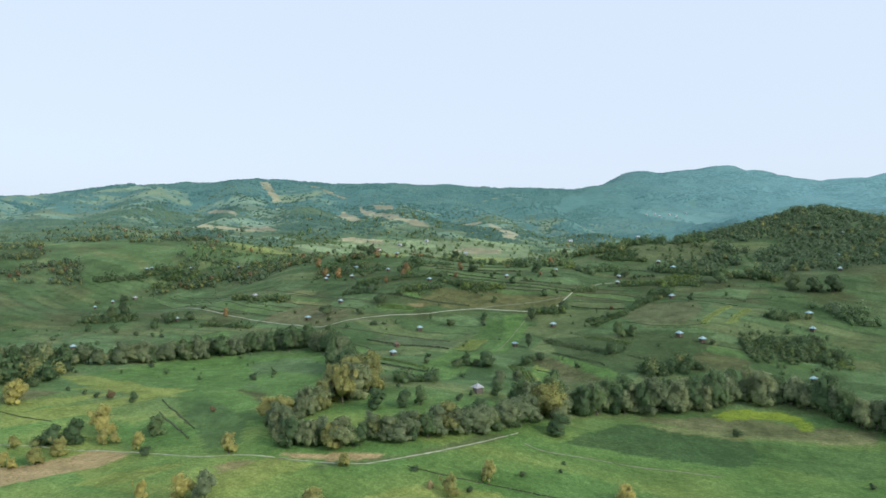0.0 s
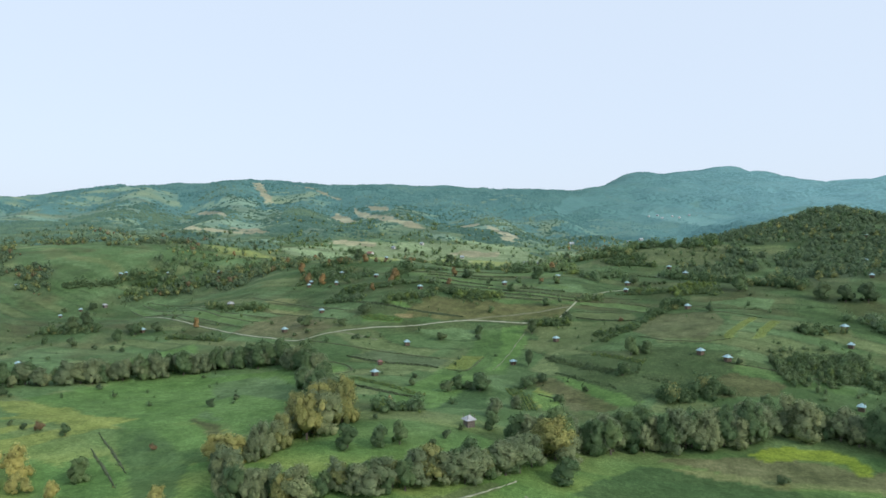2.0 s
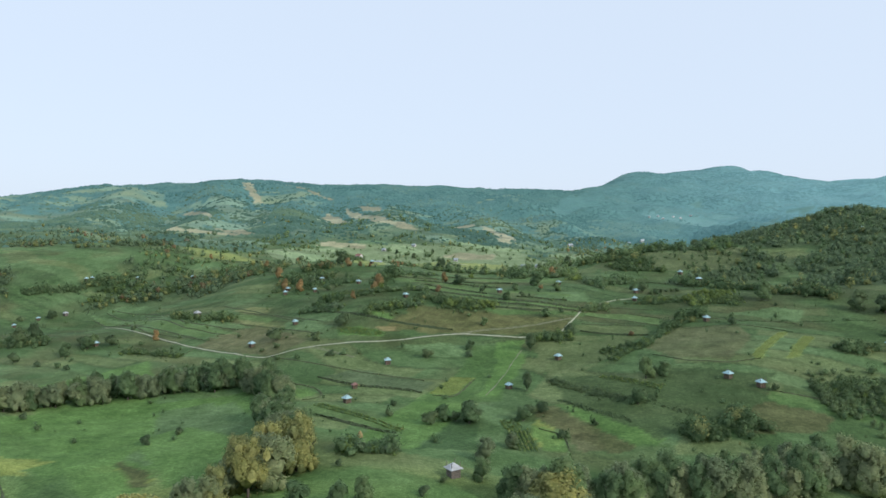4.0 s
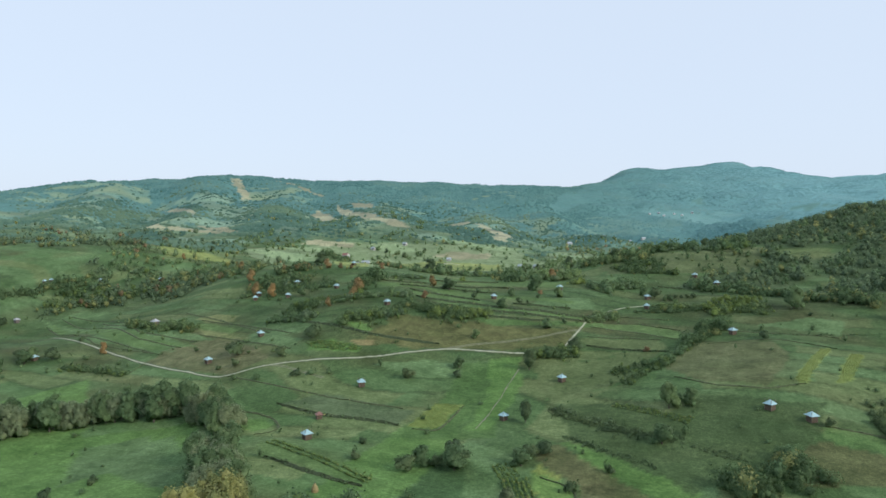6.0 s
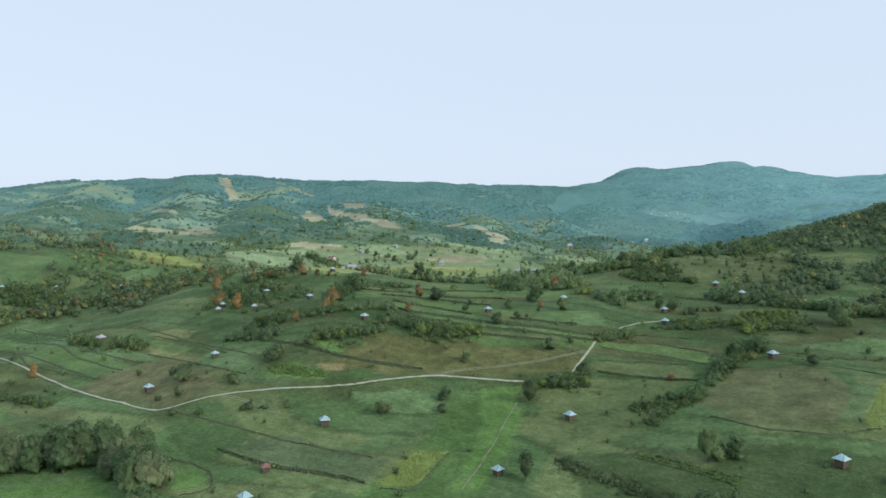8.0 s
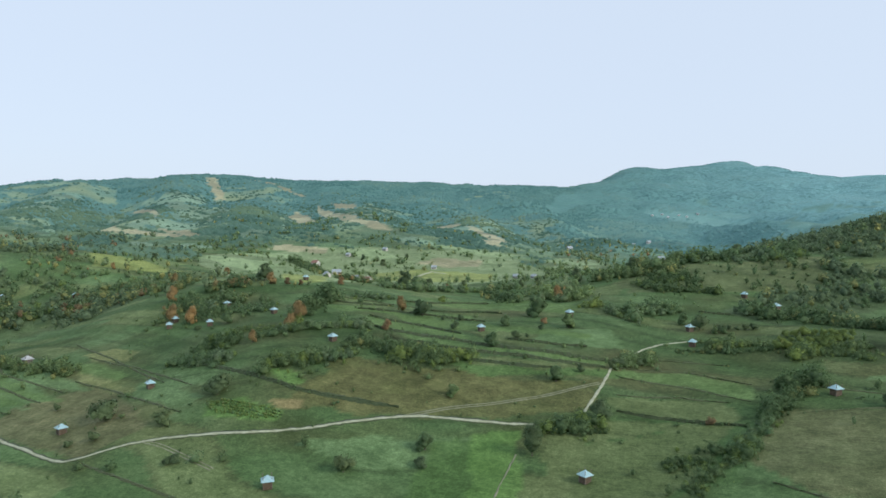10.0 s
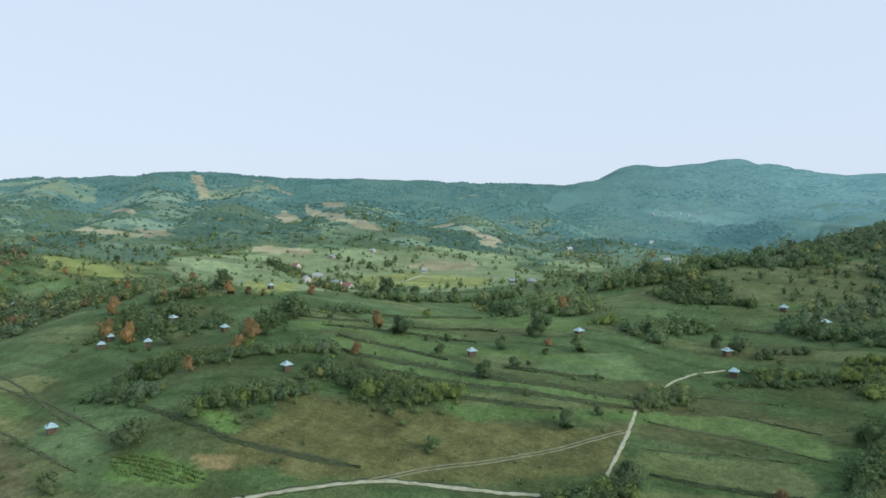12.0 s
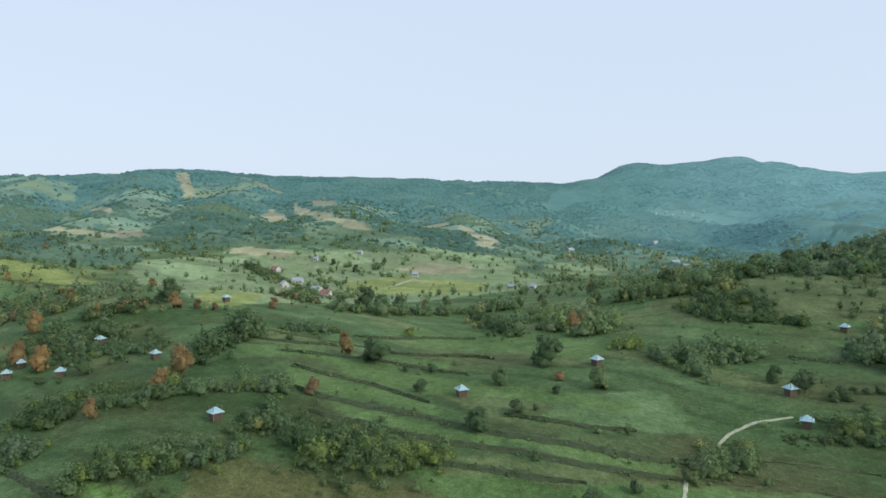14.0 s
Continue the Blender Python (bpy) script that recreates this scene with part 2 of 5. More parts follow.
def height(x, y):
    x, y = np.asarray(x, float), np.asarray(y, float)
    z = np.full(np.broadcast(x, y).shape, BASE)
    for at_y, width, gain in RISES:
        z = z + gain * 0.5 * (1 + np.tanh((y - at_y) / width))
    for hx, hy, r, gain in ALL_HILLS:
        z = z + gain * np.exp(-((x - hx) ** 2 + (y - hy) ** 2) / (2 * r * r))
    rough = np.clip((y - 1150) / 900, 0, 1) + np.clip((-y - 100) / 900, 0, 1)
    z = z + rough * (13 * np.abs(waves(x, y, 520, 0)) + 6 * np.abs(waves(x, y, 230, 7)) + 1.5 * waves(x, y, 110, 13) - 10)
    spur = np.exp(-((y - 1720) / 380) ** 2) * 22 * (waves(x * 1.5 + 0.35 * y, y * 0.45, 420, 30) - 0.2)
    z = z + spur * np.clip((y - 1250) / 200, 0, 1)
    for hx, hy, r, gain in RIDGE_TOPS:
        z = z + gain * np.exp(-((x - hx) ** 2 + (y - hy) ** 2) / (2 * r * r))
    return z + 0.18 * waves(x, y, 23, 20) + 0.35 * waves(x, y, 60, 25) - 0.05


def zat(x, y):
    return float(height(x, y))


def axis(lo_fine, hi_fine, lo, hi, step, grow):
    a = list(np.arange(lo_fine, hi_fine + 0.01, step))
    s = step
    while a[-1] < hi:
        s *= grow
        a.append(a[-1] + s)
    b, s = [lo_fine], step
    while b[-1] > lo:
        s *= grow
        b.append(b[-1] - s)
    return np.array(b[:0:-1] + a)


# field colours of dry and fresh grass, stubble and crops; the far ones hold light too
MEADOW, LUSH, PALE, STRAW = (0.06, 0.113, 0.041), (0.082, 0.16, 0.046), (0.098, 0.165, 0.072), (0.175, 0.22, 0.062)
DARK, ROUGH, BROWN, GREY, TAN = (0.038, 0.078, 0.03), (0.115, 0.122, 0.062), (0.08, 0.09, 0.04), (0.075, 0.112, 0.057), (0.33, 0.245, 0.135)
SCRUBBY, FALLOW, GOLDEN, PASTURE = (0.052, 0.086, 0.035), (0.096, 0.13, 0.055), (0.092, 0.102, 0.042), (0.088, 0.114, 0.052)
STRIP, FRESH, MIST = (0.088, 0.15, 0.053), (0.09, 0.172, 0.05), (0.083, 0.14, 0.06)
STRAW_DRY, DRY, FALLOW_DRY = (0.15, 0.175, 0.075), (0.2, 0.175, 0.085), (0.107, 0.123, 0.06)
RAPE, CROP, SWARD = (0.17, 0.235, 0.03), (0.15, 0.205, 0.06), (0.067, 0.127, 0.042)
# valley sunlight is put into the straw and gold, haze blue into the pale
SUNLIT_STRAW_FAR, SUNLIT_GOLD_FAR, TAN_FAR, HAZY_PALE_FAR = (0.186, 0.25, 0.135), (0.21, 0.255, 0.085), (0.31, 0.3, 0.195), (0.135, 0.265, 0.252)
# bench holds the valley sunlight, upland and clearing hold haze blue
UPLAND, BENCH, HAZY_CLEARING = (0.17, 0.26, 0.185), (0.182, 0.25, 0.135), (0.091, 0.2, 0.187)
FIELDS = []


def field(colour, outline):
    FIELDS.append((colour, np.array(outline, float)))


field(TAN, [(-224, 250), (-207, 230), (-191, 243), (-176, 253), (-169, 261), (-170, 268), (-190, 273), (-207, 257)])
field(STRAW, [(-288, 378), (-252, 380), (-198, 352), (-179, 338), (-220, 353), (-261, 361)])
field(LUSH, [(-192, 308), (-175, 315), (-141, 272), (-163, 267)])
field(STRAW, [(-151, 245), (-136, 253), (-146, 238), (-164, 230)])
field(FRESH, [(19, 293), (37, 291), (63, 287), (84, 283), (95, 287), (93, 276), (61, 277), (18, 284)])
field(DARK, [(19, 291), (24, 298), (47, 324), (59, 323), (92, 315), (102, 310), (104, 295), (96, 286), (84, 281), (63, 286), (37, 290)])
field(ROUGH, [(53, 332), (96, 337), (125, 332), (135, 327), (166, 326), (158, 312), (128, 314), (102, 316), (80, 323)])
field(STRAW_DRY, [(60, 325), (79, 323), (101, 316), (128, 316), (158, 313), (156, 309), (126, 312), (98, 311), (66, 319)])
field(RAPE, [(94, 339), (104, 344), (115, 348), (130, 346), (136, 340), (140, 331), (134, 324), (130, 326), (132, 333), (123, 336), (110, 334), (98, 332)])
field(SWARD, [(117, 310), (102, 310), (104, 295), (97, 287), (130, 275), (172, 288), (160, 304)])
field(LUSH, [(-232, 435), (-147, 463), (-123, 421), (-141, 342), (-176, 341), (-273, 385)])
field(PALE, [(-177, 403), (-151, 447), (-122, 408), (-125, 351), (-142, 353)])
field(STRAW, [(-170, 342), (-162, 355), (-133, 339), (-136, 328)])
field(STRAW, [(-77, 216), (-34, 242), (36, 235), (-100, 213)])
field(TAN, [(-98, 258), (-64, 260), (-54, 259), (-55, 256), (-76, 253), (-92, 254)])
field(DRY, [(-122, 248), (-95, 253), (-94, 246), (-114, 238)])
field(LUSH, [(-166, 340), (-149, 354), (-134, 341), (-134, 304)])
field(FALLOW_DRY, [(74, 502), (98, 541), (135, 531), (134, 503), (111, 471), (85, 482)])
field(GOLDEN, [(-88, 545), (-81, 569), (-20, 580), (16, 565), (-35, 544)])
field(ROUGH, [(-227, 554), (-225, 579), (-194, 593), (-139, 538), (-156, 518), (-193, 537)])
field(PALE, [(-433, 734), (-311, 668), (-208, 579), (-227, 581), (-294, 614)])
field(GREY, [(-112, 476), (-92, 488), (-45, 469), (-50, 450)])
field(FRESH, [(-263, 412), (-229, 436), (-190, 434), (-166, 396), (-160, 359), (-184, 362), (-228, 388)])
field(MIST, [(-186, 433), (-162, 447), (-126, 405), (-122, 367), (-133, 346), (-157, 359), (-165, 395)])
field(SWARD, [(-190, 343), (-162, 348), (-118, 304), (-132, 298), (-162, 301)])
field(STRAW, [(-249, 372), (-235, 373), (-192, 346), (-210, 342), (-235, 355)])
field(FRESH, [(-177, 352), (-163, 359), (-135, 328), (-134, 317), (-143, 313)])
field(BROWN, [(-163, 361), (-140, 346), (-131, 333), (-137, 331)])
field(MEADOW, [(-172, 318), (-174, 338), (-156, 327), (-130, 297), (-119, 267), (-133, 266)])
field(FRESH, [(-72, 365), (-61, 416), (-40, 465), (-23, 490), (-17, 482), (-27, 419), (-41, 370)])
field(DARK, [(-41, 370), (-29, 414), (-18, 412), (-15, 376)])
field(FRESH, [(25, 431), (40, 415), (64, 396), (53, 390), (39, 398), (24, 423)])
field(ROUGH, [(21, 421), (39, 396), (43, 387), (27, 382), (18, 411)])
field(STRAW, [(9, 416), (16, 407), (20, 390), (10, 385), (5, 402)])
field(PALE, [(-77, 523), (-52, 529), (-1, 531), (-5, 516), (-49, 510)])
field(SWARD, [(-26, 527), (-1, 531), (-3, 516), (-7, 483), (-35, 483)])
field(FALLOW, [(12, 530), (41, 541), (79, 533), (71, 518), (37, 476), (14, 480)])
field(SWARD, [(-51, 437), (-20, 523), (3, 522), (-8, 440)])
field(MEADOW, [(13, 478), (68, 493), (78, 535), (28, 526)])
field(GOLDEN, [(-70, 578), (-48, 575), (-19, 573), (12, 570), (24, 569), (40, 573), (30, 547), (-12, 541), (-62, 541), (-84, 555)])
field(FRESH, [(-124, 552), (-111, 551), (-88, 543), (-86, 537), (-98, 535), (-118, 542)])
field(PALE, [(9, 610), (20, 633), (54, 643), (54, 612), (33, 609)])
field(STRAW, [(-253, 292), (-224, 314), (-196, 347), (-195, 358), (-232, 330), (-267, 308)])
field(STRAW, [(-259, 350), (-242, 366), (-188, 357), (-196, 347), (-236, 351)])
field(STRAW, [(-163, 234), (-141, 241), (-134, 250), (-142, 252), (-163, 245), (-174, 233)])
field(ROUGH, [(-289, 335), (-285, 346), (-259, 344), (-268, 333), (-280, 324)])
field(FALLOW, [(-78, 245), (-37, 263), (-14, 279), (-5, 288), (-10, 290), (-46, 261), (-84, 247)])
field(PALE, [(138, 565), (173, 576), (188, 568), (176, 546)])
field(FALLOW, [(-14, 590), (1, 590), (24, 586), (39, 583), (15, 580), (-13, 582)])
field(PALE, [(-318, 612), (-306, 626), (-246, 590), (-213, 570), (-240, 580), (-278, 599)])
field(STRIP, [(-396, 717), (-301, 641), (-232, 595), (-201, 577), (-224, 582), (-286, 615)])
field(PALE, [(-370, 721), (-275, 638), (-221, 606), (-196, 587), (-232, 600), (-289, 635)])
field(PALE, [(-417, 731), (-402, 751), (-362, 737), (-382, 724)])
field(FALLOW, [(-229, 626), (-187, 595), (-141, 560), (-180, 581), (-215, 608)])
field(STRAW_DRY, [(-237, 643), (-222, 648), (-201, 637), (-200, 623), (-222, 628)])
field(STRAW_DRY, [(-222, 613), (-218, 613), (-190, 595), (-167, 578), (-174, 577), (-207, 598)])
field(STRIP, [(-233, 630), (-211, 620), (-184, 600), (-189, 595), (-221, 615)])
field(PALE, [(-168, 571), (-135, 551), (-127, 556), (-148, 574), (-173, 589)])
field(FRESH, [(-117, 580), (-90, 571), (-84, 562), (-92, 560)])
field(DRY, [(-96, 550), (-82, 552), (-80, 546), (-88, 543)])
field(SWARD, [(32, 414), (49, 398), (62, 389), (37, 385)])
field(STRIP, [(-106, 679), (-75, 679), (-20, 673), (-19, 662), (-58, 666), (-92, 667)])
field(STRIP, [(-84, 659), (-49, 643), (-22, 626), (-20, 613), (-45, 625), (-70, 633)])
field(STRIP, [(-59, 624), (-18, 606), (-2, 600), (-3, 594), (-41, 606)])
field(STRIP, [(-414, 723), (-315, 644), (-257, 599), (-221, 577), (-235, 578), (-278, 603), (-401, 706)])
field(STRAW, [(-278, 322), (-251, 338), (-225, 355), (-242, 330), (-266, 307)])
field(STRAW, [(-130, 230), (-100, 253), (-80, 251), (-103, 227)])
field(GOLDEN, [(-76, 587), (-47, 580), (-19, 574), (-77, 565), (-79, 577)])
field(SWARD, [(-32, 591), (-16, 583), (15, 579), (40, 584), (56, 584), (53, 578), (16, 573), (-19, 575)])
field(STRIP, [(-90, 684), (-32, 655), (6, 642), (40, 629), (39, 621), (5, 629), (-36, 634)])
field(STRIP, [(-59, 730), (8, 746), (42, 691), (37, 670), (-3, 687), (-37, 696)])
field(STRIP, [(-6, 603), (24, 600), (46, 594), (41, 587), (16, 591)])
field(PASTURE, [(74, 767), (113, 791), (156, 779), (231, 800), (191, 723), (138, 720), (79, 726)])
field(FRESH, [(-169, 383), (-155, 405), (-107, 377), (-112, 339), (-123, 330)])
field(FRESH, [(-287, 471), (-247, 530), (-187, 437), (-219, 388)])
field(BROWN, [(17, 466), (23, 471), (54, 438), (48, 430)])
field(SCRUBBY, [(52, 442), (82, 467), (106, 459), (128, 455), (115, 430), (43, 424)])
field(SCRUBBY, [(18, 474), (42, 468), (84, 444), (121, 424), (89, 413), (50, 389), (24, 438)])
field(LUSH, [(19, 435), (36, 423), (62, 393), (50, 388), (23, 427)])
field(BROWN, [(7, 432), (18, 432), (49, 387), (41, 381), (21, 399), (10, 417)])
field(PALE, [(-8, 413), (-1, 417), (3, 406), (-5, 402)])
field(DARK, [(-5, 402), (6, 406), (10, 381), (1, 379)])
field(FRESH, [(6, 410), (11, 407), (21, 399), (22, 382), (12, 381)])
field(BROWN, [(93, 418), (116, 428), (140, 418), (132, 404), (98, 399)])
field(STRIP, [(120, 438), (146, 431), (142, 421), (117, 430)])
field(FALLOW, [(39, 558), (67, 556), (80, 551), (84, 539), (79, 532), (62, 539), (43, 548)])
field(STRIP, [(48, 586), (77, 584), (98, 567), (92, 551), (74, 568), (48, 579)])
field(FALLOW, [(12, 521), (81, 536), (55, 493), (16, 475)])
field(STRIP, [(-106, 433), (-95, 434), (-48, 399), (-51, 391), (-98, 418)])
field(SWARD, [(119, 435), (176, 419), (171, 410), (119, 427)])
field(FRESH, [(-12, 533), (4, 533), (4, 492), (-9, 449), (-20, 449), (-12, 490)])
field(FRESH, [(-124, 460), (-115, 460), (-106, 450), (-111, 446), (-118, 448)])
field(CROP, [(-45, 450), (-37, 480), (-23, 481), (-33, 449)])
field(CROP, [(123, 474), (154, 520), (160, 521), (128, 473)])
field(CROP, [(140, 473), (166, 515), (172, 513), (148, 476)])
field(SUNLIT_STRAW_FAR, [(-350, 1014), (-309, 1221), (-6, 1276), (65, 1112), (-48, 931), (-127, 747), (-164, 750)])
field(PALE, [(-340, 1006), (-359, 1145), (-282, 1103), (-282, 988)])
field(SUNLIT_GOLD_FAR, [(-469, 985), (-395, 967), (-319, 921), (-341, 898), (-404, 906)])
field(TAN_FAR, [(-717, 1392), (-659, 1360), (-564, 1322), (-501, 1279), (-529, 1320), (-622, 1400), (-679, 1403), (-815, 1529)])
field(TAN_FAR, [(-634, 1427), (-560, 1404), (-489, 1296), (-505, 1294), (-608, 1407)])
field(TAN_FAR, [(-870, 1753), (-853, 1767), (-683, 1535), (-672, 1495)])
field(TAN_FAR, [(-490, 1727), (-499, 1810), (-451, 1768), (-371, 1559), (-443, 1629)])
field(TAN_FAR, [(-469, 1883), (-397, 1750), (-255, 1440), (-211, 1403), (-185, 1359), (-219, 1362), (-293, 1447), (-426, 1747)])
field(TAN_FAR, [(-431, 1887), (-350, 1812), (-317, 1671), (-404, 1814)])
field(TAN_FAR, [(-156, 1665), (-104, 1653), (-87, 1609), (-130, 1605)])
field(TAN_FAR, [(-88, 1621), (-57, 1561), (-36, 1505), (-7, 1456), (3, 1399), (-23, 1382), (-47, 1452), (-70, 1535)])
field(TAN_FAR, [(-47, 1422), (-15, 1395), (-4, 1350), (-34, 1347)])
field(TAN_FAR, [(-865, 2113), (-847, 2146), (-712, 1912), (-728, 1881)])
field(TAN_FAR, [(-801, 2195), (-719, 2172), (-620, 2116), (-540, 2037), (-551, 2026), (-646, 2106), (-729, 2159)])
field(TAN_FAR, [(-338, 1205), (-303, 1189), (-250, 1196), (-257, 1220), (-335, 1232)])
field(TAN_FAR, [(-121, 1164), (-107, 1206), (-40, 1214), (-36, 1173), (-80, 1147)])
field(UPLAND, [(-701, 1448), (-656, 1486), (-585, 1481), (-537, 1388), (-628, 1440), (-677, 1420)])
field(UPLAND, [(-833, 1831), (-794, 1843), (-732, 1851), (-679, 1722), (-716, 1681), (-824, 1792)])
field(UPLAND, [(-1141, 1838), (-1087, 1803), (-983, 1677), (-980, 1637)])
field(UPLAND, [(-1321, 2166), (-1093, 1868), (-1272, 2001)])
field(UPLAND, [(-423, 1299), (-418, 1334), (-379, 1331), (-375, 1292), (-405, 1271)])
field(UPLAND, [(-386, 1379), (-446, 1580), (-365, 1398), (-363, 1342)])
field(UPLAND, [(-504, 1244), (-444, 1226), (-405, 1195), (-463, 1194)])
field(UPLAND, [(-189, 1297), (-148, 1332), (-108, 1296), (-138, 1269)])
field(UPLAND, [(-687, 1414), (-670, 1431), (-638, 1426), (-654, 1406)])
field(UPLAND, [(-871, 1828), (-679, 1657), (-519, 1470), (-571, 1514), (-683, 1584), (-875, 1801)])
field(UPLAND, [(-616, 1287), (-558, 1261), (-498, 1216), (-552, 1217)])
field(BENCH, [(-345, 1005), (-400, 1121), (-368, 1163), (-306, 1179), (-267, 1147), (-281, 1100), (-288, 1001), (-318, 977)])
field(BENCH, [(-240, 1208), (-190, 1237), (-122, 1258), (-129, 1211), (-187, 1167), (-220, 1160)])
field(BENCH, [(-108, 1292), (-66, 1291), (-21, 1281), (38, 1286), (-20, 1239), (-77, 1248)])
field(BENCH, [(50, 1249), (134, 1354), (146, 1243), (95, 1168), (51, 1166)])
field(SUNLIT_GOLD_FAR, [(-164, 765), (-242, 981), (-145, 813), (-128, 755), (-136, 734), (-159, 748)])
field(SUNLIT_GOLD_FAR, [(-377, 939), (-340, 919), (-346, 902), (-366, 907)])
field(SUNLIT_GOLD_FAR, [(-165, 1078), (-115, 1128), (-17, 1108), (-19, 1000), (-93, 992), (-138, 1012)])
field(HAZY_PALE_FAR, [(391, 2252), (495, 2251), (596, 2179), (536, 1809), (521, 1958), (425, 2118)])
field(HAZY_PALE_FAR, [(554, 1746), (586, 1660), (602, 1616), (562, 1671)])
field(HAZY_PALE_FAR, [(575, 2250), (653, 2224), (651, 2140), (590, 2206)])
field(HAZY_CLEARING, [(100, 2171), (160, 2440), (305, 2515), (295, 2400), (190, 2246), (120, 2080)])
# closed woods of the far slopes
WEST_WOOD = np.array([(-560, 1008), (-486, 964), (-435, 928), (-378, 903), (-323, 893), (-300, 940), (-216, 771), (-159, 751), (-126, 739), (-122, 721), (-167, 702), (-244, 747), (-300, 800), (-372, 862), (-414, 829), (-500, 920)], float)
EAST_WOOD = np.array([(150, 800), (223, 900), (285, 940), (330, 920), (370, 905), (420, 800), (289, 777), (260, 774), (227, 756), (218, 733), (300, 715), (240, 609), (192, 644), (174, 680), (136, 649), (127, 676), (154, 720), (186, 755), (167, 761)], float)
WOODS = [
    np.array([(-856, 1813), (-967, 1840), (-1110, 2110), (-900, 2160), (-800, 1990)], float),
    np.array([(-734, 1886), (-797, 1854), (-865, 1922), (-960, 2150), (-860, 2180)], float),
    np.array([(-964, 1616), (-975, 1724), (-948, 1833), (-894, 1770), (-845, 1563), (-839, 1460)], float),
    np.array([(-707, 1894), (-574, 1880), (-487, 1940), (-453, 1872), (-520, 1776), (-405, 1426), (-442, 1350), (-499, 1429)], float),
    np.array([(-827, 1445), (-722, 1384), (-635, 1278), (-483, 1203), (-415, 1161), (-370, 1068), (-391, 1008), (-432, 996), (-483, 1018)], float),
    np.array([(-270, 2548), (-217, 2131), (-151, 1797), (-302, 1827), (-435, 1948)], float),
    np.array([(-195, 1407), (-139, 1441), (-119, 1351), (-159, 1348)], float),
    np.array([(-126, 1447), (-84, 1534), (-44, 1373), (-37, 1305), (-81, 1295), (-109, 1335)], float),
]


def inside(px, py, poly):
    hit_odd = np.zeros(px.shape, bool)
    for (x0, y0), (x1, y1) in zip(poly, np.roll(poly, -1, 0)):
        cross = (y0 > py) != (y1 > py)
        hit_odd ^= cross & (px < (x1 - x0) * (py - y0) / (y1 - y0 + 1e-9) + x0)
    return hit_odd


def forest(x, y):
    """How densely wooded the land is, 0 to 1."""
    far = np.clip((y - 1150) / 250, 0, 1)
    wx = x + 34 * waves(x, y, 150, 22) + 12 * waves(x, y, 45, 27)
    side = np.clip((wx - 150 - 0.1 * (y - 640)) / 70, 0, 1) * np.clip((y - 590) / 60, 0, 1) + np.clip((-x - 230 - 0.45 * np.maximum(0, y - 720)) / 60, 0, 1) * np.clip((y - 700) / 90, 0, 1)
    base = 0.5 * waves(x, y, 380, 3) + 0.34 * waves(x, y, 120, 11) + 0.22 * waves(x, y, 50, 17)
    upper = np.clip((y - 1900) / 500, 0, 1)
    closed = 0.55 * inside(x + 9 * waves(x, y, 60, 5), y + 9 * waves(x, y, 60, 16), EAST_WOOD) * (base > -0.45)
    for poly in WOODS:
        closed = np.maximum(closed, inside(x + 14 * waves(x, y, 90, 5), y + 14 * waves(x, y, 90, 16), poly))
    return closed + np.clip((base + 0.1 + 0.85 * upper) * far * 4.5, 0, 1) + np.clip((base - 0.08 + 0.7 * (x > 0)) * np.clip(side, 0, 1) * (1 - far) * 2, 0, 1)


